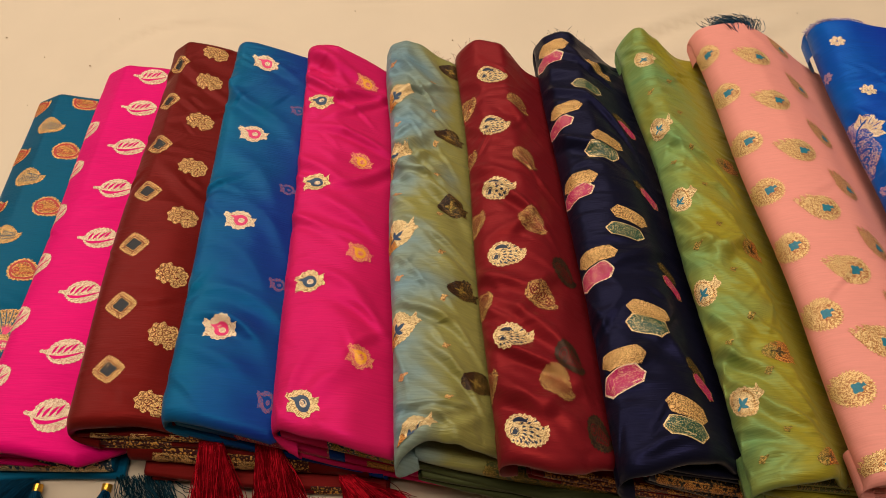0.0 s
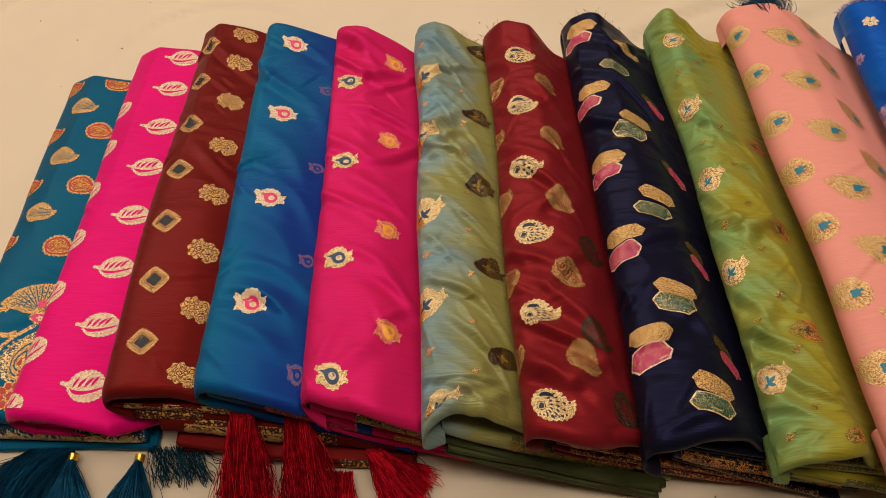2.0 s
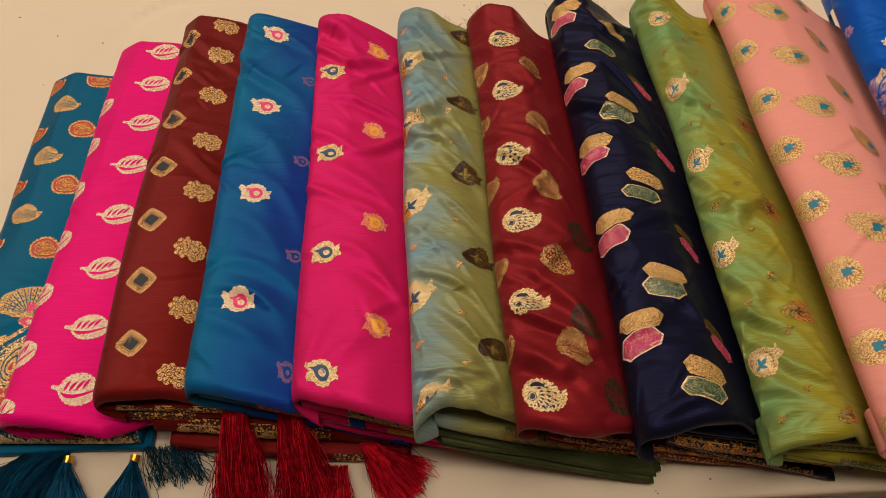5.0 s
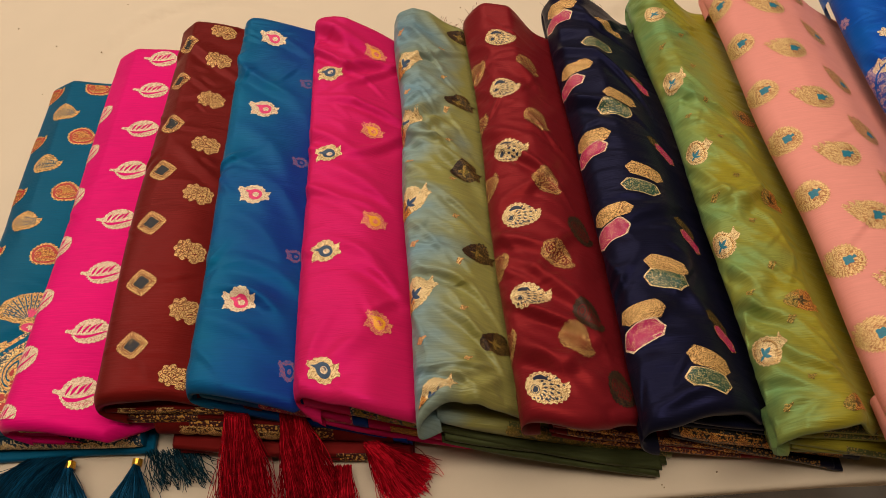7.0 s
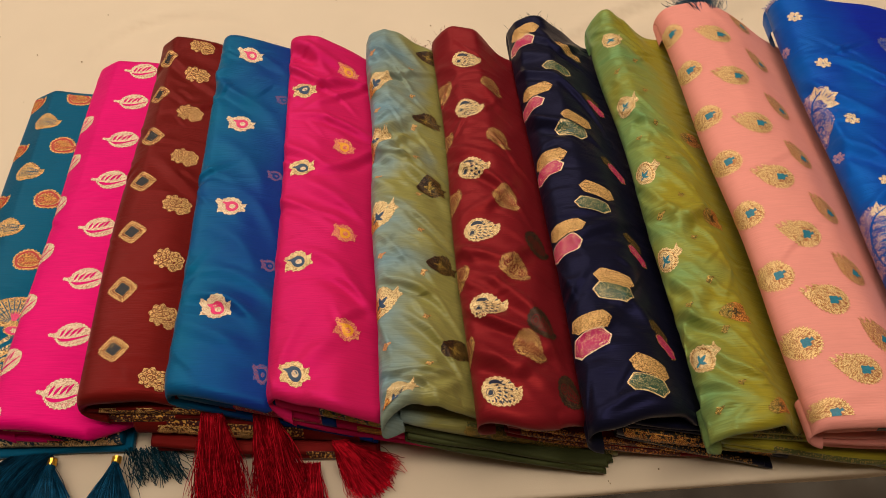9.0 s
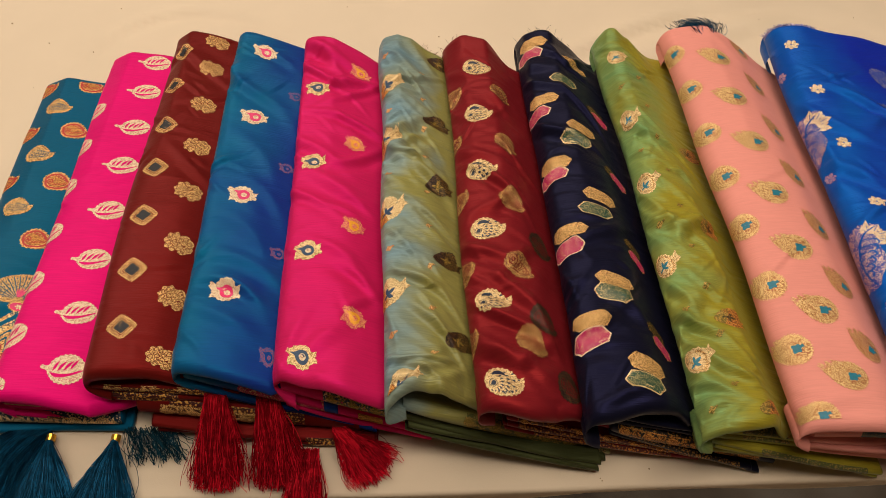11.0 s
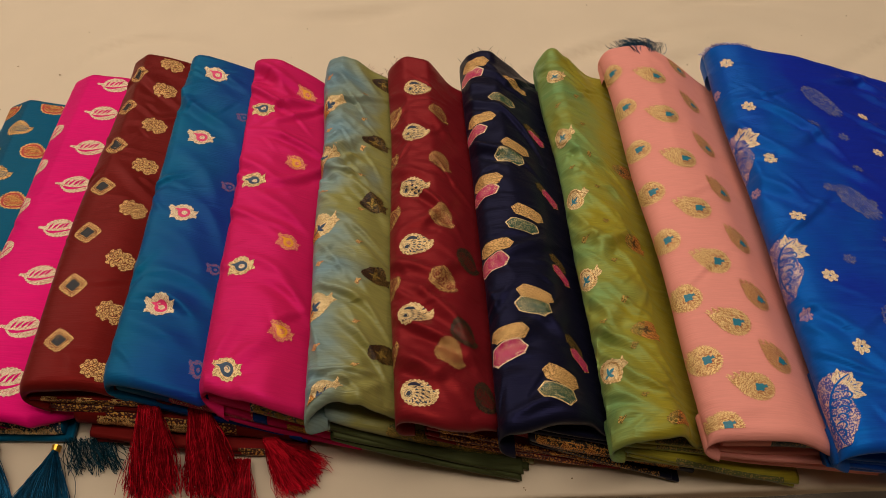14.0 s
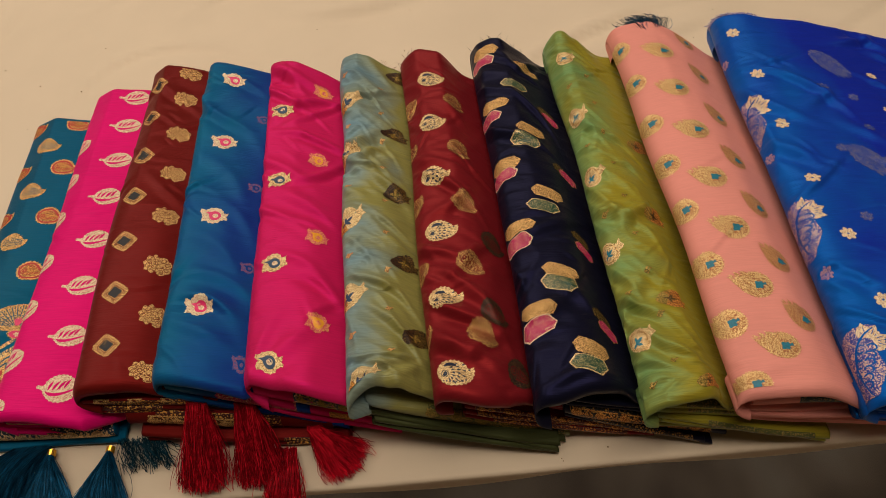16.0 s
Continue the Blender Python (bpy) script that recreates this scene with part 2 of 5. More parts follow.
def creases(x, y, seed, count, region, amp, width, length, slant=(0.3, 0.9)):
    """Single soft folds, each a ridge with a hollow beside it, running slantwise."""
    rng = np.random.default_rng(seed)
    out = np.zeros_like(np.asarray(x, float))
    for _ in range(count):
        cx, cy = rng.uniform(region[0], region[1]), rng.uniform(region[2], region[3])
        a = rng.uniform(*slant) * rng.choice([1, 1, 1, -1])
        w, l, h = rng.uniform(*width), rng.uniform(*length), rng.uniform(*amp)
        dx, dy = x - cx, y - cy
        p = dx * np.cos(a) - dy * np.sin(a)
        q = dx * np.sin(a) + dy * np.cos(a) + 6.0 * p * p * rng.uniform(-1, 1)
        out += h * np.exp(-(p / l) ** 2) * (np.exp(-(q / w) ** 2) - 0.8 * np.exp(-((q + 1.6 * w) / (1.3 * w)) ** 2))
    return out


# ---- the display table and the room ----
SHEET = plain("beige_cotton_sheet", "D8C5AC", 0.85, 0.0, 0.03, 9.0)
nt = SHEET.node_tree
tw = node(nt, "ShaderNodeTexNoise", Scale=900.0, Detail=2.0)
nt.links.new(coords(nt, (1, 1, 1)), tw.inputs["Vector"])
tb = node(nt, "ShaderNodeBump", Strength=0.15, Distance=0.0006)
nt.links.new(tw.outputs[0], tb.inputs["Height"])
nt.links.new(tb.outputs[0], nt.nodes["Principled BSDF"].inputs["Normal"])


def build_room():
    # unseen walls and ceiling, toned dark to hold down the bounced light
    wall = plain("unseen_taupe_wall", "84786A", 0.8, 0, 0.04, 3)
    stone, snt, sb = mat("polished_stone_floor")
    n = node(snt, "ShaderNodeTexNoise", Scale=7.0, Detail=6.0)
    snt.links.new(coords(snt, (1, 1, 1)), n.inputs["Vector"])
    snt.links.new(ramp(snt, n.outputs[0], [(0.35, rgb("7A6C60")), (0.55, rgb("B4A594")), (0.75, rgb("E0D6C8"))]), sb.inputs["Base Color"])
    sb.inputs["Roughness"].default_value = 0.22

    def slab(name, x0, x1, y0, y1, z0, z1, m, label):
        bm = bmesh.new()
        bmesh.ops.create_cube(bm, size=1.0, matrix=Matrix.LocRotScale(((x0 + x1) / 2, (y0 + y1) / 2, (z0 + z1) / 2), None, (x1 - x0, y1 - y0, z1 - z0)))
        me = bpy.data.meshes.new(name)
        bm.to_mesh(me)
        bm.free()
        me.materials.append(m)
        return tagged(new(name, me), label, name.split("_")[0], kind="structure")

    slab("floor", -2.6, 3.0, -2.2, 3.2, -0.55, -0.45, stone, "polished veined stone floor below the display table")
    slab("wall_north", -2.6, 3.0, 3.1, 3.2, -0.45, 2.1, wall, "plain taupe wall, unseen, darkened to cut bounced light")
    slab("wall_south", -2.6, 3.0, -2.2, -2.1, -0.45, 2.1, wall, "plain taupe wall, unseen, darkened to cut bounced light")
    slab("wall_west", -2.6, -2.5, -2.1, 3.1, -0.45, 2.1, wall, "plain taupe wall, unseen, darkened to cut bounced light")
    slab("wall_east", 2.9, 3.0, -2.1, 3.1, -0.45, 2.1, wall, "plain taupe wall, unseen, darkened to cut bounced light")
    slab("ceiling", -2.6, 3.0, -2.2, 3.2, 2.1, 2.2, wall, "plain taupe ceiling, unseen, darkened to cut bounced light")
    # the low table: a dark body under a padded top
    dark = plain("dark_table_wood", "32261F", 0.14, 0, 0.35, 14)
    dark.node_tree.nodes["Principled BSDF"].inputs["Specular IOR Level"].default_value = 0.9
    table = tagged(new("display_table"), "low dark wooden display table under a beige sheet", "table")
    table.location = (0.2, 0.6, -0.45)

    def box(name, x0, x1, y0, y1, z0, z1, m, bev=0.006):
        bm = bmesh.new()
        bmesh.ops.create_cube(bm, size=1.0, matrix=Matrix.LocRotScale(((x0 + x1) / 2, (y0 + y1) / 2, (z0 + z1) / 2), None, (x1 - x0, y1 - y0, z1 - z0)))
        bmesh.ops.bevel(bm, geom=bm.edges[:], offset=bev, segments=2, affect="EDGES")
        me = bpy.data.meshes.new(name)
        bm.to_mesh(me)
        bm.free()
        me.materials.append(m)
        return part(name, me, table)

    box("body", -1.3, 1.3, -0.79, 0.75, 0.0, 0.39, dark)
    box("top", -1.34, 1.34, -0.805, 0.8, 0.39, 0.428, dark)


def sheet_z(x, y):
    z = 0.0012 * ripple(x, y, 5, 6, 9, 30)
    z = z + creases(x, y, 21, 26, (-0.7, 1.0, 0.24, 0.62), (0.003, 0.009), (0.007, 0.016), (0.05, 0.16), (-0.5, 0.5))
    z = z + creases(x, y, 22, 9, (-0.3, 0.8, -0.23, -0.19), (0.0003, 0.0008), (0.010, 0.018), (0.03, 0.09), (-0.3, 0.3))
    return z


def build_sheet():
    """The cotton sheet: flat on the table, over its front edge in a short rounded hem."""
    xs = np.linspace(-1.12, 1.52, 240)
    ys = np.concatenate([np.linspace(1.36, 0.65, 12), np.linspace(0.64, -0.222, 110)])
    X, Y = np.meshgrid(xs, ys)
    top = np.stack([X, Y, sheet_z(X, Y)], -1)
    edge = -0.224 + 0.0045 * ripple(xs, xs * 0, 31, 5, 4, 12)
    rows = []
    for a in np.linspace(0.2, 1.57, 6):
        rows.append(np.stack([xs, edge - 0.004 * np.sin(a), sheet_z(xs, edge) - 0.004 * (1 - np.cos(a))], -1))
    # the doubled hem ends here; the cloth below it hangs a little further back
    z0 = sheet_z(xs, edge)
    low = 0.034 + 0.004 * ripple(xs, xs * 0, 32, 5, 6, 20)
    rows.append(np.stack([xs, edge - 0.0042, z0 - 0.008], -1))
    rows.append(np.stack([xs, edge - 0.0030, z0 - 0.010], -1))
    rows.append(np.stack([xs, edge + 0.0030, z0 - 0.0095], -1))
    for f in (0.3, 0.6, 0.9, 1.0):
        rows.append(np.stack([xs, edge + 0.003 + 0.002 * np.sin(xs * 23) * f, z0 - 0.010 - (low - 0.010) * f], -1))
    rows.append(np.stack([xs, edge + 0.0045, z0 - low + 0.001], -1))
    rows.append(np.stack([xs, edge + 0.005, z0 - 0.016], -1))
    me = grid_mesh("table_sheet", np.concatenate([top, np.array(rows)]), [SHEET])
    tagged(new("table_sheet", me), "wrinkled plain beige cotton sheet spread over the table", "tablecloth")


build_room()
build_sheet()


# ---- folded sarees ----
def profile(zc, w, sc, hl, dr, n=30):
    """Cross-section of a roll: (s, z) at even steps of arc length, from the tucked left side over the crest to the right."""
    ctl = [(0.014, zc - hl - 0.006), (0.004, zc - 0.92 * hl), (0.0, zc - 0.56 * hl), (0.08 * sc, zc - 0.26 * hl), (0.36 * sc, zc - 0.05 * hl), (sc, zc),
           (sc + 0.5 * (w - sc), zc - 0.20 * dr), (w, zc - dr), (w + 0.03, zc - dr - 0.018), (w + 0.06, zc - dr - 0.034)]
    p = np.array([ctl[0]] + ctl + [ctl[-1]])
    out = []
    for i in range(1, len(p) - 2):
        for k in range(12):
            t = k / 12
            out.append(0.5 * (2 * p[i] + (p[i + 1] - p[i - 1]) * t + (2 * p[i - 1] - 5 * p[i] + 4 * p[i + 1] - p[i + 2]) * t ** 2
                              + (3 * p[i] - p[i - 1] - 3 * p[i + 1] + p[i + 2]) * t ** 3))
    out = np.array(out)
    arc = np.concatenate([[0], np.cumsum(np.linalg.norm(np.diff(out, axis=0), axis=1))])
    v = np.linspace(0, arc[-1], n)
    return v, np.interp(v, arc, out[:, 0]), np.interp(v, arc, out[:, 1])



def ridge(zc, w, c1, k1, c2, hl, dr, n=30):
    """The same section pressed into flat faces with soft corners, as the roll lies at its far end."""
    ctl = np.array([(0.014, zc - hl - 0.006), (0.001, zc - 0.9 * hl), (0.0, zc - 0.5 * hl - k1), (c1 * w, zc - k1), (c2 * w, zc),
                    (w, zc - dr), (w + 0.03, zc - dr - 0.018), (w + 0.06, zc - dr - 0.034)])
    arc = np.concatenate([[0], np.cumsum(np.linalg.norm(np.diff(ctl, axis=0), axis=1))])
    f = np.linspace(0, arc[-1], 400)
    out = np.stack([np.interp(f, arc, ctl[:, 0]), np.interp(f, arc, ctl[:, 1])], -1)
    half = max(2, int(0.006 / (f[1] - f[0])))
    pad = np.concatenate([np.repeat(out[:1], half, 0), out, np.repeat(out[-1:], half, 0)])
    kern = np.hanning(2 * half + 3)[1:-1]
    kern /= kern.sum()
    out = np.stack([np.convolve(pad[:, i], kern, "valid") for i in (0, 1)], -1)
    v = np.linspace(0, 1, n)
    q = np.linspace(0, 1, len(out))
    return np.interp(v, q, out[:, 0]), np.interp(v, q, out[:, 1])


class Saree:
    """A folded saree: a puffed roll on its left side, flatter to the right, lying askew on the one before it."""

    def __init__(self, seed, x, y, angle, length, w, zc, fabric, label, sc=0.35, hl=0.030, dr=0.024, ahead=0.0, front=0.0, back=0.0, crease=16, fine=0, amp=1.0, rough_edge=1.0, corner=(0.1, 0.004, 0.35), tail=0.0, lip=0.0, press=0.9, crumple=1.0, marks=()):
        self.seed, self.length, self.w, self.zc, self.fabric, self.skew, self.bskew, self.ncr, self.amp = seed, length, w, zc, fabric, front, back, crease, amp
        self.rough_edge, self.ahead, self.tail, self.lip, self.marks = rough_edge, ahead, tail, lip, marks
        self.press, self.fine, self.crumple = press, fine, crumple
        self.s2, self.z2 = ridge(zc, w, *corner, hl, dr, 160)
        self.d = np.array([math.cos(radians(angle)), math.sin(radians(angle))])
        self.n = np.array([self.d[1], -self.d[0]])
        self.o = np.array([x, y])
        self.v, self.s, self.z = profile(zc, w, sc * w if sc > 0.06 else sc, hl, dr, 160)
        self.vmax = self.v[-1]
        self.thing = tagged(new("folded_saree"), label, "saree", "sarees fanned out on the table")
        self.thing.location = (x, y, 0)
        self.base = np.array([x, y, 0.0])
        self.fronts = {}

    def flat(self, u, v):
        f = np.clip((u / self.length - 0.25) / 0.6, 0, 1)
        f = f * f * (3 - 2 * f) * self.press
        s = np.interp(v, self.v, self.s) * (1 - f) + np.interp(v, self.v, self.s2) * f
        z = np.interp(v, self.v, self.z) * (1 - f) + np.interp(v, self.v, self.z2) * f
        edge = np.clip((v - 0.012) / 0.02, 0, 1) * np.clip((self.vmax - v) / 0.03, 0, 1)
        z = z + 0.0016 * self.amp * ripple(u, v, self.seed, 6, 12, 45) * edge
        z = z + self.amp * edge * creases(v, u, self.seed + 50, self.ncr, (0.02, 0.02 + self.w, 0.0, self.length), (0.0012, 0.0032), (0.0028, 0.007), (0.014, 0.045))
        if self.fine:
            z = z + edge * creases(v, u, self.seed + 90, self.fine, (0.02, 0.02 + self.w, 0.0, self.length), (0.0006, 0.0016), (0.0016, 0.0034), (0.006, 0.024), (0.1, 1.1))
        for mu, mv, ang, ln, wd, h in self.marks:
            # a single crease: a sharp ridge with a hollow on its front side
            du, dx = u - mu, v - mv
            p, q = dx * math.cos(ang) + du * math.sin(ang), -dx * math.sin(ang) + du * math.cos(ang)
            q = q + 5.0 * p * p
            z = z + h * edge * np.exp(-(p / ln) ** 2) * (np.exp(-(q / wd) ** 2) - 0.9 * np.exp(-((q + 1.7 * wd) / (1.5 * wd)) ** 2))
        z = z + 0.006 * (1 - u / self.length - 0.5)
        ends = np.clip(1 - u / 0.03, 0, 1) + np.clip(1 - (self.length - u) / 0.025, 0, 1)
        z = z + 0.0028 * self.crumple * self.amp * ends * edge * ripple(v, u * 0.3, self.seed + 23, 5, 45, 200)
        s = s + 0.0035 * self.rough_edge * ripple(u, u * 0, self.seed + 9, 5, 10, 40) * np.clip((0.07 - v) / 0.07, 0, 1)
        return s, z

    def at(self, u, v):
        """The place of the cloth's point u along the roll and v across it, and its normal."""
        u, v = np.asarray(u, float), np.asarray(v, float)

        def place(u, v):
            s, z = self.flat(u, v)
            near = np.clip(1 - u / 0.05, 0, 1) ** 1.5
            out = self.ahead + self.skew * np.minimum(s, self.w) - 0.7 * np.maximum(s - self.w, 0)
            out = out + self.lip * np.clip(1 - s / (0.45 * self.w), 0, 1) ** 1.5
            out = out - 0.003 + 0.0022 * self.crumple * self.amp * ripple(v, v * 0, self.seed + 17, 5, 40, 170)
            uu = u - out * near - self.bskew * s * np.clip(u / self.length, 0, 1)
            uu = uu - self.tail * np.maximum(s - 0.3 * self.w, 0) * np.clip((u - self.length + 0.08) / 0.08, 0, 1)
            xy = self.o + uu[..., None] * self.d + s[..., None] * self.n
            return np.concatenate([xy, z[..., None]], -1)
        p = place(u, v)
        e = 0.0008
        nrm = np.cross(place(u, v + e) - p, place(u + e, v) - p)
        nrm /= np.linalg.norm(nrm, axis=-1, keepdims=True) + 1e-12
        return p, nrm

    def build_top(self):
        us = np.linspace(0, self.length, 250)
        vs = np.linspace(0, self.vmax, 150)
        U, V = np.meshgrid(us, vs, indexing="ij")
        p, _ = self.at(U, V)
        rows = []
        r = 0.0085
        thick = 0.006 + 0.003 * ripple(vs, vs * 0, self.seed + 3, 4, 20, 60)
        for sgn, end in ((-1, p[0]), (1, p[-1])):
            block = []
            for a in np.linspace(0.2, 1.57, 7):
                q = end.copy()
                q[:, :2] += sgn * self.d * r * math.sin(a)
                q[:, 2] -= r * (1 - math.cos(a))
                block.append(q)
            for f in (0.5, 1.0):
                q = end.copy()
                q[:, :2] += sgn * self.d * r * (1 - 0.3 * f)
                q[:, 2] -= r + thick * f
                block.append(q)
            q = end.copy()
            q[:, :2] -= sgn * self.d * 0.02
            q[:, 2] -= r + thick * 1.15
            block.append(q)
            rows.append(block)
        pts = np.concatenate([np.array(rows[0][::-1]), p, np.array(rows[1])]) - self.base
        pts[..., 2] = np.maximum(pts[..., 2], 0.004)
        part("top_fold", grid_mesh("top_fold", pts, [self.fabric]), self.thing)

    def fold(self, i, ahead, m, s0=0.004, s1=0.21, thick=0.0085, z0=None, zend=0.010, skew=0.12, name="folded_layer", label="", strip=None, wav=1.0):
        """One lower folded layer: a soft slab with a rounded front that sinks from the roll towards the table on its far side.
        strip: (from, to, material) puts a woven border on that stretch of its front."""
        ss = np.linspace(s0, s1, 90)
        t = (ss - s0) / (s1 - s0)
        z0 = self.zc - 0.024 - i * 0.0092 if z0 is None else z0
        ze = zend + 0.003
        top = z0 + (ze - z0) * t ** 0.85 + 0.0011 * wav * ripple(ss, ss * 0 + i, self.seed + 60 + i, 5, 25, 90)
        low = np.maximum(top - thick, 0.0015)
        top = np.maximum(top, low + 0.0025)
        fr = -ahead - skew * ss + 0.0022 * wav * ripple(ss, ss * 0, self.seed + 80 + i, 5, 18, 70)
        mid, half = (top + low) / 2, (top - low) / 2
        self.fronts[i] = (ss, fr, mid, half)
        ring = []
        for a in np.linspace(math.pi / 2, -math.pi / 2, 9):
            ring.append((fr + half * 0.9 * (1 - math.cos(a)), mid + half * math.sin(a)))
        ring = [(fr + 0.07, top)] + [(fr + 0.025, top)] + ring + [(fr + 0.07, low)]
        pts = []
        for uu, zz in ring:
            xy = self.o + uu[:, None] * self.d + ss[:, None] * self.n
            pts.append(np.concatenate([xy, zz[:, None]], -1))
        pts = np.array(pts)
        # close both ends
        left = np.tile(pts.mean(0)[0], (len(ring), 1))[:, None]
        right = np.tile(pts[2:11].mean(0)[-1], (len(ring), 1))[:, None]
        left[..., :2], right[..., :2] = pts[:, :1, :2], pts[:, -1:, :2]
        pts = np.concatenate([left, pts, right], 1) - self.base
        mats, fm = [m], None
        if strip:
            mats.append(strip[2])
            cols = pts.shape[1] - 1
            tt = np.linspace(0, 1, cols)
            fm = []
            for r in range(pts.shape[0] - 1):
                fm += [1 if (strip[0] <= q <= strip[1] and (2 <= r <= 9 if len(strip) < 4 else strip[3] <= r <= strip[4])) else 0 for q in tt]
        return part(name, grid_mesh(name, pts, mats, fm), self.thing, label)

    def layer(self, i, ahead, m, s0=0.004, s1=0.21, thick=0.0085, z0=None, zend=0.010, skew=0.12, label="", strip=None, wav=1.0, n=None):
        """A few thin folds on top of one another, none quite flush with the next."""
        n = n or max(1, round(thick / 0.0058))
        rng = np.random.default_rng(self.seed * 31 + i)
        z0 = self.zc - 0.024 - i * 0.0092 if z0 is None else z0
        for j in range(n):
            f = j / n
            self.fold(3 * i + j, ahead + rng.uniform(-0.0022, 0.0012) + 0.0007 * j, m, s0 + rng.uniform(0, 0.006) * (j > 0), s1 + rng.uniform(-0.006, 0.002),
                      thick / n * 0.97, z0 - thick * f, max(0.004, zend - 0.6 * thick * f), skew, label=label if j == 0 else "", strip=strip, wav=wav)



TEAL = silk("teal_silk", "0A4C6C", "1B7A96", 0.46, gloss=0.07, pucker=0.25)
PINK = silk("hot_pink_silk", "D60C6C", "F0307E", 0.5, gloss=0.05, pucker=0.2)
MAROON = silk("brown_maroon_silk", "601512", "A03030", 0.42, gloss=0.08, crush=0.3)
BLUE_TEAL = silk("peacock_blue_silk", "192C80", "1284A4", 0.44, gloss=0.07, grain=0.4, pucker=0.2, crush=0.25, painted_sheen="0E5C80", turn=(0.029, 11.0), patch=(10, 9, 10))
PINK2 = silk("magenta_red_silk", "C41C54", "F42CA0", 0.5, gloss=0.07, grain=0.4, pucker=0.3, crush=0.25)
SAGE = silk("shot_sage_silk", "8E8848", "8AA8B4", 0.44, gloss=0.06, slub=0.24, grain=0.7, crush=1.0, painted_sheen="6E8C98", turn=(0.011, 16.0))
# darker copy of the sage silk; shade under the roll is in its colour
SAGE_SHADED = silk("shaded_sage_silk", "3C4024", "7A8060", 0.5, gloss=0.04, slub=0.2, crush=0.5)
RED = silk("deep_red_silk", "721920", "B03834", 0.42, gloss=0.09, pucker=0.45, crush=0.4)
NAVY = silk("navy_black_silk", "131322", "303058", 0.4, gloss=0.10, pucker=0.45, crush=0.4)
OLIVE = silk("shot_olive_green_silk", "948624", "6CBC94", 0.44, gloss=0.06, slub=0.24, grain=0.7, crush=1.0, painted_sheen="6E9058", turn=(0.002, 14.0))
SALMON = silk("salmon_pink_crepe", "E29084", None, 0.75, slub=0.07, grain=0.4, pucker=0.25)
ROYAL = silk("royal_blue_silk", "18269C", "1478CC", 0.42, gloss=0.09, crush=0.35, pucker=0.2, painted_sheen="1054AC", turn=(0.045, 11.0), patch=(16, 9, 12))

# creases that stand out: along the roll, across it, slant, half length, width, height
MARKS = {
    "D": ((0.218, 0.081, -0.95, 0.040, 0.008, 0.0019), (0.123, 0.081, -0.80, 0.034, 0.008, 0.0020), (0.068, 0.080, -0.64, 0.036, 0.007, 0.0019),
          (0.165, 0.095, -0.9, 0.03, 0.006, 0.0014), (0.285, 0.09, -0.8, 0.03, 0.007, 0.0014)),
    "E": ((0.093, 0.097, -0.58, 0.026, 0.0045, 0.0029), (0.110, 0.086, -0.66, 0.034, 0.0055, 0.0026), (0.170, 0.100, -0.59, 0.016, 0.004, 0.0019),
          (0.064, 0.098, 0.67, 0.018, 0.004, 0.0021), (0.03, 0.05, 1.3, 0.03, 0.005, 0.0015), (0.26, 0.09, -0.7, 0.03, 0.007, 0.0015)),
    "F": ((0.095, 0.076, -0.55, 0.033, 0.0032, 0.0045), (0.063, 0.037, -1.15, 0.022, 0.0032, 0.0032), (0.238, 0.070, -0.32, 0.030, 0.0029, 0.0029),
          (0.190, 0.046, -0.70, 0.028, 0.0036, 0.0029), (0.025, 0.064, 0.02, 0.027, 0.0022, 0.0024), (0.235, 0.042, 0.0, 0.017, 0.0025, 0.0026),
          (0.305, 0.06, -0.5, 0.022, 0.0029, 0.0024), (0.14, 0.05, -0.9, 0.024, 0.0029, 0.0022)),
    "G": ((0.100, 0.062, -0.81, 0.022, 0.005, 0.0036), (0.075, 0.086, -0.91, 0.028, 0.0055, 0.0050), (0.033, 0.055, -0.67, 0.019, 0.004, 0.0030),
          (0.034, 0.079, 0.53, 0.024, 0.0045, 0.0034), (0.13, 0.085, 0.7, 0.02, 0.005, 0.0034)),
    "H": ((0.105, 0.032, -1.07, 0.021, 0.0045, 0.0054), (0.098, 0.031, 0.31, 0.010, 0.003, 0.0036), (0.043, 0.050, 0.06, 0.019, 0.004, 0.0024),
          (0.006, 0.069, 0.04, 0.026, 0.004, 0.0040), (0.08, 0.08, -0.7, 0.026, 0.006, 0.0034)),
    "I": ((0.122, 0.038, -0.90, 0.030, 0.0032, 0.0035), (0.303, 0.047, -0.76, 0.036, 0.0036, 0.0030), (0.269, 0.046, -0.31, 0.030, 0.0025, 0.0027),
          (0.085, 0.052, -0.55, 0.038, 0.0036, 0.0040), (0.208, 0.043, -1.02, 0.042, 0.0036, 0.0029), (0.068, 0.041, -0.77, 0.030, 0.0029, 0.0029),
          (0.033, 0.043, -0.41, 0.025, 0.0029, 0.0026), (0.17, 0.075, -0.9, 0.03, 0.0036, 0.0024)),
    "K": ((0.252, 0.056, -0.68, 0.026, 0.006, 0.0040), (0.275, 0.039, -1.49, 0.040, 0.006, 0.0034)),
}
S = {}
S["A"] = Saree(1, -0.263, -0.145, 91.4, 0.376, 0.071, 0.045, TEAL, "dark teal silk saree with gold paisleys and teal tassels", crease=4, amp=0.5, ahead=0.007, front=0.1, sc=0.35, hl=0.024, dr=0.01, corner=(0.02, 0.011, 0.40), tail=0.05, marks=MARKS.get("A", ()))
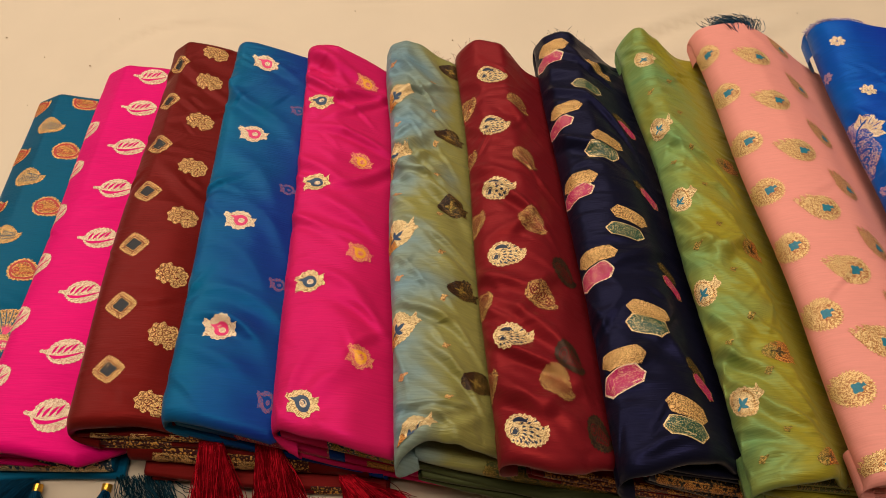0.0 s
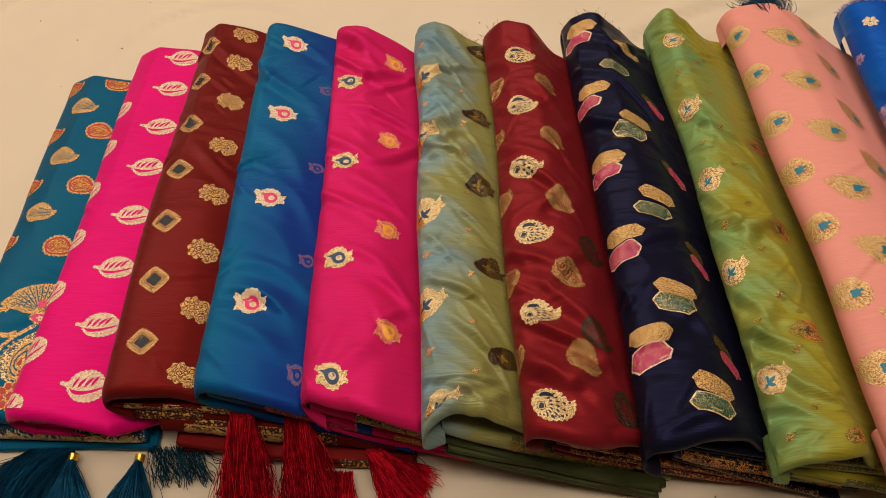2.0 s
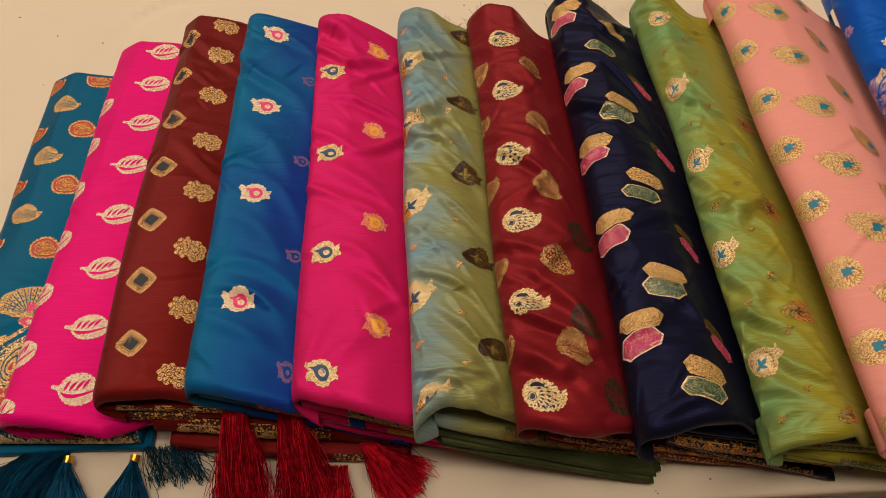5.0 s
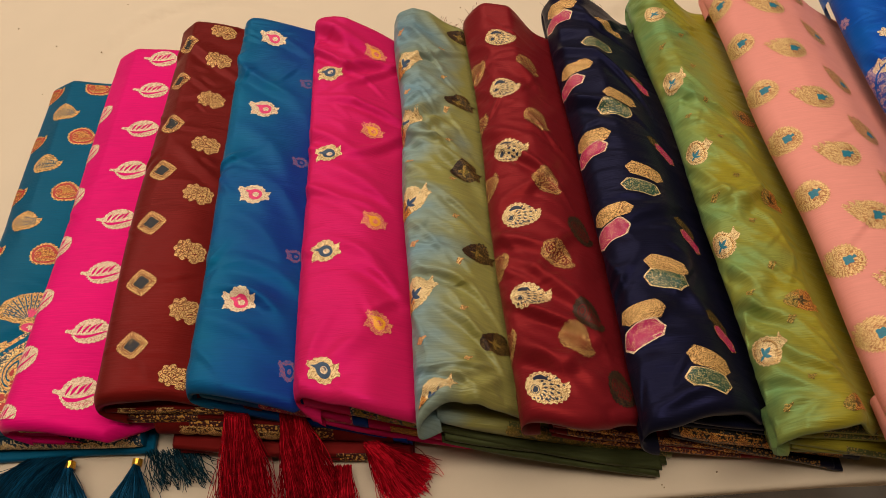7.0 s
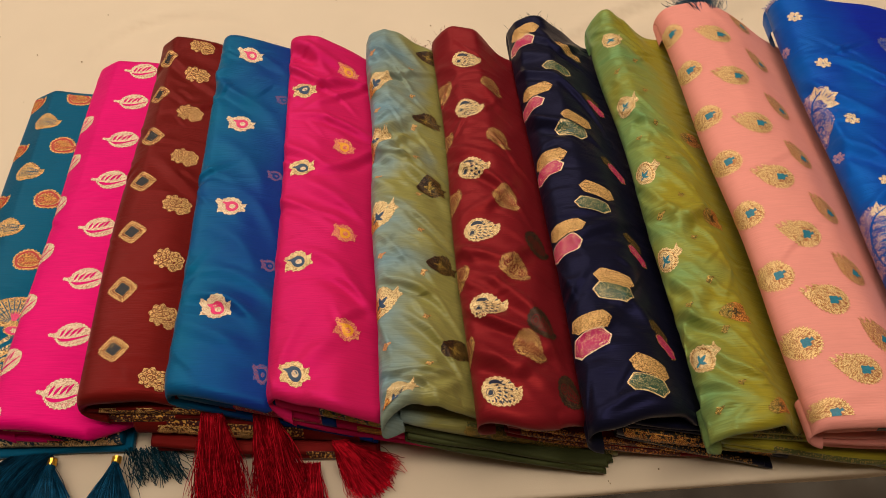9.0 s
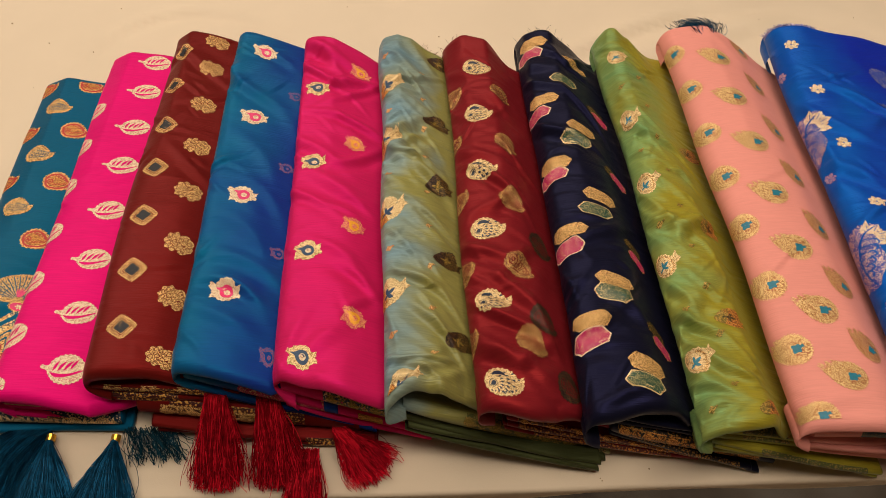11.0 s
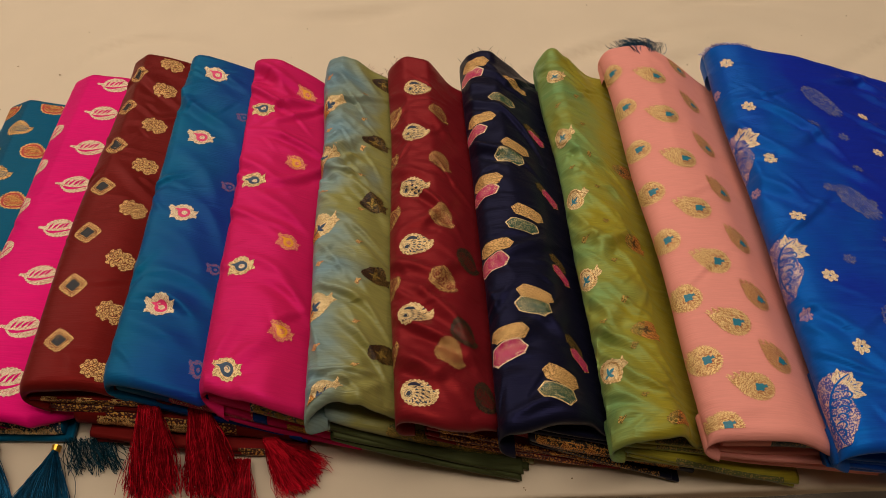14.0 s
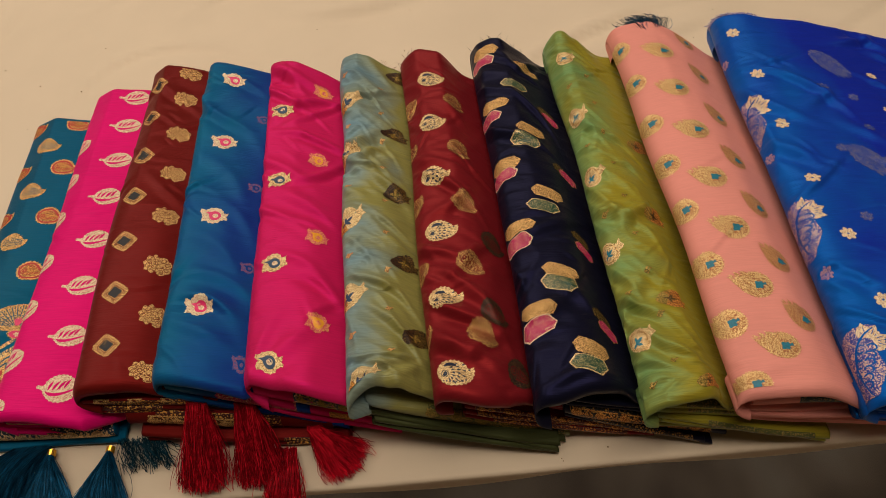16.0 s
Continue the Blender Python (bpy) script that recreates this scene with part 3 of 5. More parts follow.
S["B"] = Saree(2, -0.197, -0.157, 89.8, 0.412, 0.083, 0.060, PINK, "hot pink silk saree with cream woven leaf motifs", crease=4, amp=0.5, ahead=0.002, front=0.14, sc=0.35, hl=0.026, dr=0.012, corner=(0.02, 0.011, 0.30), tail=0.03, marks=MARKS.get("B", ()))
S["C"] = Saree(3, -0.111, -0.160, 90.8, 0.411, 0.074, 0.090, MAROON, "brownish maroon silk saree with gold flowers and red tassels", crease=7, amp=0.7, ahead=-0.001, front=0.0, sc=0.35, hl=0.03, dr=0.016, corner=(0.02, 0.013, 0.28), tail=0.05, fine=14, marks=MARKS.get("C", ()))
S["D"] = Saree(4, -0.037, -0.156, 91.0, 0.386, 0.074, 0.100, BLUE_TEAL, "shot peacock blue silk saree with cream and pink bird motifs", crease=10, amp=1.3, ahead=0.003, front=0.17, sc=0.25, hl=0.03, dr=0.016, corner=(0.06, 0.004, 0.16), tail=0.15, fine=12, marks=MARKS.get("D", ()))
S["E"] = Saree(5, 0.041, -0.173, 91.8, 0.384, 0.081, 0.102, PINK2, "magenta pink silk saree with cream and yellow bird motifs", crease=14, amp=1.5, ahead=-0.002, front=0.25, sc=0.35, hl=0.03, dr=0.021, corner=(0.05, 0.002, 0.42), tail=0.28, fine=16, marks=MARKS.get("E", ()))
S["F"] = Saree(6, 0.125, -0.195, 92.3, 0.408, 0.070, 0.108, SAGE, "shot sage green and grey-blue silk saree with gold buds", crease=34, amp=1.3, ahead=-0.012, front=0.06, lip=0.020, sc=0.24, hl=0.026, dr=0.030, rough_edge=1.7, corner=(0.08, 0.005, 0.30), tail=0.25, fine=70, crumple=1.8, marks=MARKS.get("F", ()))
S["G"] = Saree(7, 0.195, -0.196, 92.6, 0.399, 0.078, 0.107, RED, "deep red silk saree with cream and gold paisleys", crease=16, amp=1.4, ahead=0.006, front=0.0, sc=0.35, hl=0.03, dr=0.034, rough_edge=1.7, corner=(0.25, 0.001, 0.55), tail=0.3, fine=24, crumple=1.8, marks=MARKS.get("G", ()))
S["H"] = Saree(8, 0.273, -0.195, 92.5, 0.419, 0.082, 0.102, NAVY, "navy black silk saree with gold, green and pink tile motifs", crease=14, amp=1.3, ahead=0.010, front=0.0, lip=0.003, sc=0.35, hl=0.03, dr=0.034, rough_edge=1.7, corner=(0.10, 0.006, 0.42), tail=0.22, fine=24, crumple=1.8, marks=MARKS.get("H", ()))
S["I"] = Saree(9, 0.356, -0.220, 92.5, 0.441, 0.070, 0.100, OLIVE, "shot olive green silk saree with gold and orange buds", crease=30, amp=1.3, ahead=-0.007, front=0.02, lip=0.008, sc=0.35, hl=0.03, dr=0.032, rough_edge=1.7, corner=(0.18, 0.002, 0.30), tail=0.25, fine=70, crumple=1.8, marks=MARKS.get("I", ()))
S["J"] = Saree(10, 0.425, -0.224, 92.1, 0.447, 0.102, 0.105, SALMON, "salmon pink crepe saree with gold feather motifs", crease=5, amp=0.45, ahead=-0.004, front=0.05, sc=0.35, hl=0.03, dr=0.036, corner=(0.10, 0.010, 0.45), tail=0.25, press=0.45, marks=MARKS.get("J", ()))
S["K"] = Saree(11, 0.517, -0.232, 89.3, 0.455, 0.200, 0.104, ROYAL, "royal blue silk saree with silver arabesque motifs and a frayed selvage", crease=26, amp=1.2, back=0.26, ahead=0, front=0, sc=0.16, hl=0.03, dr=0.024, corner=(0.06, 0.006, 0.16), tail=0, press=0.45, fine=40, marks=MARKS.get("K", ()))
for s in S.values():
    s.build_top()



# ---- lower folds and woven borders at the front ----
L = {k: s.layer for k, s in S.items()}
L["A"](0, 0.014, TEAL, n=1, s1=0.150, thick=0.010, zend=0.022, skew=0.03, z0=0.031)
L["A"](1, 0.020, TEAL, n=1, s1=0.166, thick=0.016, zend=0.019, skew=0.05, z0=0.024, strip=(0.12, 0.99, B_TEAL), label="folded teal end with a gold border")
L["A"](2, 0.026, TEAL, s0=0.01, s1=0.168, thick=0.006, zend=0.006, skew=0.04, z0=0.008)
L["B"](0, 0.003, PINK, s1=0.088, thick=0.010, zend=0.030, skew=0.06, z0=0.046, strip=(0.25, 0.6, GOLD_PALE, 8, 9))
L["B"](1, 0.004, PINK, s1=0.092, thick=0.008, zend=0.022, skew=0.06, z0=0.037, strip=(0.02, 0.97, GOLD_PALE, 3, 3))
L["B"](2, 0.005, PINK, s1=0.094, thick=0.009, zend=0.012, skew=0.06, z0=0.029, strip=(0.4, 0.95, B_MAROON, 3, 6))
L["C"](0, 0.001, MAROON, s1=0.120, thick=0.012, zend=0.056, skew=0.04, z0=0.068, strip=(0.10, 0.85, B_MAROON, 4, 5), wav=1.5)
L["C"](1, 0.003, MAROON, s0=0.008, s1=0.140, thick=0.013, zend=0.040, skew=0.05, z0=0.057, strip=(0.06, 0.45, B_MAROON, 2, 5), wav=1.5)
L["C"](2, 0.008, MAROON, n=1, s0=0.032, s1=0.215, thick=0.024, zend=0.030, skew=0.08, z0=0.048, strip=(0.15, 0.75, B_MAROON, 3, 8), label="folded maroon end with a woven gold border")
L["C"](3, 0.012, MAROON, s0=0.040, s1=0.225, thick=0.014, zend=0.010, skew=0.10, z0=0.024, strip=(0.68, 0.80, B_MAROON, 3, 7))
L["D"](0, 0.003, BLUE_TEAL, n=1, s1=0.120, thick=0.013, zend=0.050, skew=0.17, z0=0.082, strip=(0.36, 0.90, B_PINK, 2, 6), label="folded blue end with a pink and gold border")
L["D"](1, 0.004, BLUE_TEAL, s1=0.150, thick=0.014, zend=0.022, skew=0.18, z0=0.069)
L["E"](0, 0.000, PINK2, n=1, s1=0.105, thick=0.016, zend=0.050, skew=0.20, z0=0.085, strip=(0.32, 0.99, B_TEAL, 2, 7), label="folded pink end with a teal and gold border")
L["E"](1, 0.001, PINK2, n=1, s1=0.116, thick=0.010, zend=0.018, skew=0.15, z0=0.070, strip=(0.52, 0.70, GOLD_ORANGE, 3, 6))
L["E"](2, 0.001, PINK2, s1=0.120, thick=0.007, zend=0.003, skew=0.15, z0=0.058)
L["F"](0, -0.005, SAGE, n=1, s0=0.014, s1=0.178, thick=0.017, zend=0.010, skew=0.115, z0=0.086, strip=(0.30, 0.97, B_OLIVE, 2, 8), label="folded sage end with a woven gold border")
L["F"](1, -0.005, SAGE_SHADED, s0=0.006, s1=0.176, thick=0.010, zend=0.006, skew=0.14, z0=0.070)
L["F"](2, -0.004, SAGE_SHADED, s0=0.012, s1=0.168, thick=0.018, zend=0.014, skew=0.18, z0=0.062)
L["G"](0, -0.006, RED, s0=0.030, s1=0.130, thick=0.020, zend=0.045, skew=0.10, z0=0.088, wav=1.8, strip=(0.2, 0.5, GOLD_RED, 6, 7))
L["G"](1, -0.003, RED, s0=0.022, s1=0.178, thick=0.013, zend=0.010, skew=0.12, z0=0.069, strip=(0.06, 0.99, B_COPPER, 2, 8), label="folded red end with a woven gold border")
L["G"](2, -0.004, RED, s0=0.020, s1=0.180, thick=0.012, zend=0.004, skew=0.12, z0=0.057, strip=(0.15, 0.85, B_COPPER, 2, 7))
L["H"](0, 0.002, NAVY, s0=0.022, s1=0.120, thick=0.018, zend=0.044, skew=0.12, z0=0.082, wav=1.8)
L["H"](1, 0.003, NAVY, n=1, s0=0.024, s1=0.160, thick=0.015, zend=0.012, skew=0.14, z0=0.066, strip=(0.04, 0.90, B_BLACK, 1, 8), label="folded black end with a woven gold border")
L["H"](2, 0.002, NAVY, s0=0.026, s1=0.148, thick=0.014, zend=0.006, skew=0.19, z0=0.052, strip=(0.2, 0.9, B_BLACK, 2, 8))
L["I"](0, -0.005, OLIVE, s0=0.010, s1=0.125, thick=0.014, zend=0.040, skew=0.06, z0=0.080, strip=(0.25, 0.6, B_OLIVE, 1, 4))
L["I"](1, -0.005, OLIVE, s0=0.012, s1=0.160, thick=0.014, zend=0.012, skew=0.10, z0=0.068, strip=(0.30, 0.9, B_OLIVE, 2, 8), label="folded olive end with a woven gold border")
L["I"](2, -0.006, OLIVE, s0=0.006, s1=0.165, thick=0.012, zend=0.006, skew=0.09, z0=0.054)
L["J"](0, -0.004, SALMON, n=1, s0=0.014, s1=0.150, thick=0.012, zend=0.056, skew=0.03, z0=0.084, strip=(0.30, 0.75, B_GREEN, 1, 8), label="folded salmon end with a teal border", wav=1.5)
L["J"](1, -0.003, SALMON, s0=0.010, s1=0.165, thick=0.011, zend=0.036, skew=0.03, z0=0.072)
L["J"](2, -0.004, SALMON, s0=0.012, s1=0.165, thick=0.012, zend=0.010, skew=0.03, z0=0.060)
for i in range(3):
    L["K"](i, (-0.003, 0.001, -0.002)[i], ROYAL, s1=0.25, zend=0.03 - 0.01 * i, skew=0.0, thick=0.012)


# ---- woven motifs: shapes in millimetres, a to the right across the roll, b towards its back ----
class Shape:
    def __init__(self):
        self.p, self.f, self.m, self.mats = [], [], [], []

    def grid(self, pts, h, material):
        pts = np.asarray(pts, float)
        r, c = pts.shape[:2]
        base = len(self.p)
        if material not in self.mats:
            self.mats.append(material)
        k = self.mats.index(material)
        self.p += [(x, y, h) for x, y in pts.reshape(-1, 2)]
        for i in range(r - 1):
            for j in range(c - 1):
                q = base + i * c + j
                self.f.append((q, q + c, q + c + 1, q + 1))
                self.m.append(k)
        return self

    def outline(self, ctl, material, h=0.3, centre=None, jag=0.0, teeth=24, n=96, rings=5, hole=0.02, size=1.0):
        """A filled outline that can be seen whole from its centre."""
        p = ring(ctl, n, jag, teeth)
        mid = p.mean(0) if centre is None else np.array(centre, float)
        p = np.concatenate([p, p[:1]])
        f = np.linspace(hole, 1, rings + 1)[:, None, None] * size
        return self.grid(mid + f * (p - mid), h, material)

    def blob(self, x, y, rx, ry, material, h=0.3, rot=0.0, lobes=0, amp=0.0, seg=20, rings=3, hole=0.0):
        t = np.linspace(0, 2 * math.pi, seg + 1)
        rad = 1 + amp * np.cos(lobes * t)
        rr = np.linspace(max(hole, 0.02), 1, rings + 1)[:, None] * rad
        a, b = rr * rx * np.cos(t), rr * ry * np.sin(t)
        c, s = math.cos(rot), math.sin(rot)
        return self.grid(np.stack([x + a * c - b * s, y + a * s + b * c], -1), h, material)

    def ribbon(self, ctl, widths, material, h=0.3, n=14, m=3, jag=0.0):
        ctl = np.asarray(ctl, float)
        t = np.linspace(0, 1, n)
        p = np.zeros((n, 2))
        deg = len(ctl) - 1
        for i, c in enumerate(ctl):
            p += (math.comb(deg, i) * t ** i * (1 - t) ** (deg - i))[:, None] * c
        tan = np.gradient(p, axis=0)
        tan /= np.linalg.norm(tan, axis=1, keepdims=True) + 1e-9
        nor = np.stack([-tan[:, 1], tan[:, 0]], -1)
        w = np.interp(t, np.linspace(0, 1, len(widths)), widths) + jag * (np.arange(n) % 2)
        off = np.linspace(-1, 1, m)
        return self.grid(p[:, None] + nor[:, None] * (w[:, None] * off)[..., None], h, material)


def ring(ctl, n=72, jag=0.0, teeth=0):
    """A closed smooth outline through a few corner points; teeth give it a woven, stepped edge."""
    p = np.array(ctl, float)
    m = len(p)
    t = np.linspace(0, m, n, endpoint=False)
    i = t.astype(int)
    f = (t - i)[:, None]
    a, b, c, d = p[(i - 1) % m], p[i % m], p[(i + 1) % m], p[(i + 2) % m]
    out = 0.5 * (2 * b + (c - a) * f + (2 * a - 5 * b + 4 * c - d) * f * f + (3 * b - a - 3 * c + d) * f ** 3)
    if jag:
        mid = p.mean(0)
        r = np.linalg.norm(out - mid, axis=1, keepdims=True)
        out = out + (out - mid) / r * (jag * np.cos(teeth * 2 * math.pi * np.arange(n) / n))[:, None]
    return out


DROP = (0.05, 0.62, 0.95, 1.0, 0.82, 0.5, 0.2, 0.02)


def wide(k, prof=DROP):
    return [k * x for x in prof]


MANGO = (0.06, 0.66, 0.9, 1.0, 1.0, 0.92, 0.8, 0.62, 0.42, 0.24, 0.06)


MANGO_RIM = ((-17, -1), (-15, 5), (-10, 10), (-3, 12), (4, 10.5), (10, 7), (14, 3.5), (18, 5), (18, 0), (15, -5), (9, -9), (2, -11), (-6, -12), (-13, -8.5))


def paisley(outer, inner, ground, k=1.0, eye=None):
    """A fat paisley with a ringed eye, a row of seeds and a serrated back."""
    s = Shape()
    s.outline(MANGO_RIM, outer, 0.3, (-3, -1), 0.6, 24)
    s.outline(MANGO_RIM, ground, 0.42, (-3, -1), 0.0, 1, hole=0.80, size=0.84, rings=1)
    s.outline(MANGO_RIM, inner, 0.5, (-3, -1), size=0.62, rings=3)
    s.blob(-8, -2.5, 3.6, 3.4, ground, 0.6, hole=0.66, seg=16, rings=1)
    s.blob(-8, -2.5, 1.4, 1.3, ground, 0.6, seg=10, rings=1)
    for i in range(6):
        x, y = -2.5 + 2.4 * i, -6.0 + 0.9 * i
        s.ribbon([(x, y), (x + 0.8, y + 3.4)], (0.3, 0.75, 0.3), eye or ground, 0.62, 4, 2)
    for i in range(7):
        x, y = -9 + 3.1 * i, 6.4 - 0.10 * (i - 2) ** 2 - 0.25 * i
        s.blob(x, y, 0.9, 1.2, eye or ground, 0.6, seg=8, rings=1)
    return s


def fine_paisley(outer, thread):
    """A paisley with a small dark eye, bowed rows of seeds fanning out from it and a dark patch over the eye."""
    s = Shape()
    s.outline(MANGO_RIM, outer, 0.3, (-3, -1), 0.55, 24)
    s.blob(-9.0, -2.5, 3.6, 3.3, thread, 0.5, hole=0.84, seg=18, rings=1)
    s.outline(((-11, -4), (-9, -0.4), (-6.6, -1.6), (-7.6, -4.4)), thread, 0.5, n=20, rings=1)
    s.ribbon([(-9.5, 4.6), (-6, 8.0), (-1, 7.6), (1.5, 5.0)], (0.8, 1.9, 1.8, 0.6), thread, 0.5, 12, 3)
    for r, count, size in ((8.0, 6, 1.5), (13.0, 8, 1.7), (18.0, 7, 1.4), (22.5, 4, 1.0)):
        for i in range(count):
            a = -0.95 + 1.75 * i / (count - 1) - 0.012 * r
            x, y = -9 + r * math.cos(a), -2 + 0.92 * r * math.sin(a) + 0.012 * r * r
            if abs(y) < 9.2 - 0.28 * max(0, x):
                s.ribbon([(x - size * math.cos(a), y - size * math.sin(a)), (x + size * math.cos(a), y + size * math.sin(a))], (0.2, 0.75, 0.35), thread, 0.5, 5, 2)
    for i in range(8):
        s.blob(-10.5 + 2.9 * i, -9.0 + 0.13 * (i - 2) ** 2, 0.8, 0.7, thread, 0.5, seg=7, rings=1)
    return s


def solid_paisley(outer, ground):
    """A gold paisley crossed by fine dark lines."""
    s = Shape()
    s.outline(MANGO_RIM, outer, 0.3, (-3, -1), 0.6, 24)
    s.blob(-8, -1.5, 4.4, 4.2, ground, 0.45, hole=0.84, seg=16, rings=1)
    s.blob(-8, -1.5, 1.8, 1.7, ground, 0.45, hole=0.5, seg=10, rings=1)
    for i in range(6):
        x, y = -2.5 + 2.7 * i, -8.0 + 0.9 * i
        s.ribbon([(x, y), (x + 2.0, y + 7), (x - 1.0, y + 14 - 1.6 * i)], (0.2, 0.42, 0.2), ground, 0.45, 8, 2)
    for i in range(3):
        s.ribbon([(-3, -6 + 5 * i), (5, -5 + 4.4 * i), (13, -1 + 2.0 * i)], (0.2, 0.4, 0.2), ground, 0.46, 10, 2)
    return s


def leaf(outer, ground):
    """A fat leaf with a stalk; slender openings show the ground between its veins."""
    s = Shape()
    s.ribbon([(-20.5, 1.5), (-17, 1.2), (-13, 0)], (1.2, 1.7, 2.6), outer, 0.3, 6, 3)
    s.blob(-20, 1.6, 2.1, 1.8, outer, 0.32, seg=10, rings=1)
    s.outline(((-15, -1), (-12, 6), (-5, 10.5), (4, 12), (12, 10.5), (18, 6.5), (20.5, 2.5), (18, -5), (12, -9), (3, -11), (-6, -10), (-12, -6)), outer, 0.3, (2, 0), 0.45, 24)
    s.ribbon([(-12, -2.5), (-7, -6.5), (4, -5.5), (12, -1.5), (19, 0.5)], (0.3, 1.5, 1.3, 0.9, 0.8, 0.3), ground, 0.5, 22, 3)
    for x, y, l in ((-9.5, 0.0, 6.0), (-5.0, 0.0, 9.0), (0.5, 0.6, 10.5), (6.5, 1.8, 8.5)):
        s.ribbon([(x, y - 1.4), (x + 0.35 * l, y + 3.6), (x + 0.8 * l, y + 6.2)], (0.3, 1.15, 1.25, 0.8, 0.15), ground, 0.5, 12, 3)
    for i in range(8):
        x = -9 + 3.2 * i
        s.ribbon([(x, -9.0 + 0.022 * (x - 3) ** 2), (x + 1.6, -6.2 + 0.02 * (x - 3) ** 2)], (0.1, 0.26, 0.1), ground, 0.45, 4, 2)
    return s


def cluster(gold, ground):
    """A round flower with a spray of small leaves at its side, all in gold."""
    s = Shape()
    s.blob(-4.5, 0.6, 9.4, 9.0, gold, 0.3, 0, 8, 0.10, seg=64, rings=4)
    for x, y, r in ((5.0, 5.2, 4.4), (9.5, 2.0, 4.6), (10.0, -3.4, 4.4), (5.4, -6.4, 4.4)):
        s.blob(x, y, r, r * 0.86, gold, 0.31, 0.2, 7, 0.06, seg=30, rings=2)
    for i in range(8):
        a = (i + 0.5) * 2 * math.pi / 8
        s.blob(-4.5 + 5.8 * math.cos(a), 0.6 + 5.6 * math.sin(a), 2.5, 2.0, ground, 0.45, a, seg=12, rings=1, hole=0.80)
    s.blob(-4.5, 0.6, 2.4, 2.2, ground, 0.46, hole=0.74, seg=12, rings=1)
    for x, y, a in ((5.0, 5.2, 0.8), (9.5, 2.0, 0.2), (10.0, -3.4, -0.5), (5.4, -6.4, -1.2)):
        s.blob(x, y, 2.7, 2.0, ground, 0.45, a, seg=12, rings=1, hole=0.78)
    return s


def diamond(gold, core, ground):
    """A square frame of small gold scallops stood on its corner round a dark core."""
    s = Shape()
    rim = ((14, 0), (10.5, 5.5), (5.5, 10.5), (0, 14), (-5.5, 10.5), (-10.5, 5.5), (-14, 0), (-10.5, -5.5), (-5.5, -10.5), (0, -14), (5.5, -10.5), (10.5, -5.5))
    box = ((1, 0), (0.52, 0.52), (0, 1), (-0.52, 0.52), (-1, 0), (-0.52, -0.52), (0, -1), (0.52, -0.52))
    s.outline(rim, gold, 0.3, (0, 0), 0.6, 24, rings=3)
    s.outline([(9.6 * x, 9.6 * y) for x, y in box], ground, 0.45, (0, 0), hole=0.88, rings=1)
    s.outline([(7.4 * x, 7.4 * y) for x, y in box], core, 0.45, (0, 0), rings=2)
    for i in range(24):
        a = (i + 0.5) * 2 * math.pi / 24
        r = 12.4 / (abs(math.cos(a)) + abs(math.sin(a))) ** 0.8
        s.ribbon([(0.86 * r * math.cos(a), 0.86 * r * math.sin(a)), (1.06 * r * math.cos(a), 1.06 * r * math.sin(a))], (0.2, 0.3, 0.2), ground, 0.45, 3, 2)
    return s


def bird(rim, core, centre, neck=1.0):
    """A plump bird seen from the side: scalloped outline round a coloured drop, a small head and a fanned tail."""
    s = Shape()
    n = 5 * (1 - neck)
    s.outline(((-15 + n, 4), (-13 + n, 8), (-8.5, 6.5), (-4, 9.5), (3, 10.5), (9, 8.5), (12.5, 4), (17, 4.5), (15.5, 0), (17, -4.5), (12, -6), (7, -10.5), (0, -11.5), (-6, -8.5), (-10.5, -9), (-10.5, -4), (-12 + n, 0.5)), rim, 0.32, (0, -0.5), 0.5, 22, n=110)
    s.outline(((-8, 3.4), (-3, 4.0), (2, 5.6), (7.6, 3.6), (9.2, -1.4), (6.4, -6.2), (1.0, -6.8), (-2.6, -3.6), (-4, 0.6)), core, 0.45, (3, -0.6), rings=3, n=64)
    s.blob(3.4, -0.8, 3.2, 2.9, centre, 0.55, seg=16, rings=1)
    return s


def bud(gold, side, core):
    """A bud cut off aslant at its foot, with a fanned tip and a three-lobed core."""
    s = Shape()
    s.outline(((-16, -9), (-13, 0), (-7, 8), (1, 12), (7, 9.5), (10.5, 6), (15.5, 9.5), (15, 5), (18, 1.5), (13.5, -1), (10, -5), (4, -9.5), (-4, -12), (-12, -13)), gold, 0.3, (0, -1), 0.5, 26)
    s.outline(((-16, -9), (-13, 0), (-8, 5.5), (-6, -1), (-3.5, -8), (-4, -12), (-12, -13)), side, 0.4, (-9, -5), 0.4, 20, rings=4)
    for a, l in ((0.45, 9.0), (1.35, 6.0), (-0.5, 6.0)):
        s.ribbon([(-4, -3.0), (-4 + l * math.cos(a), -3.0 + l * math.sin(a))], (0.5, 1.5, 1.4, 0.3), core, 0.5, 8, 3)
    s.ribbon([(-9, -5.5), (-3, -2.5)], (0.6, 1.0, 0.6), core, 0.5, 5, 2)
    return s


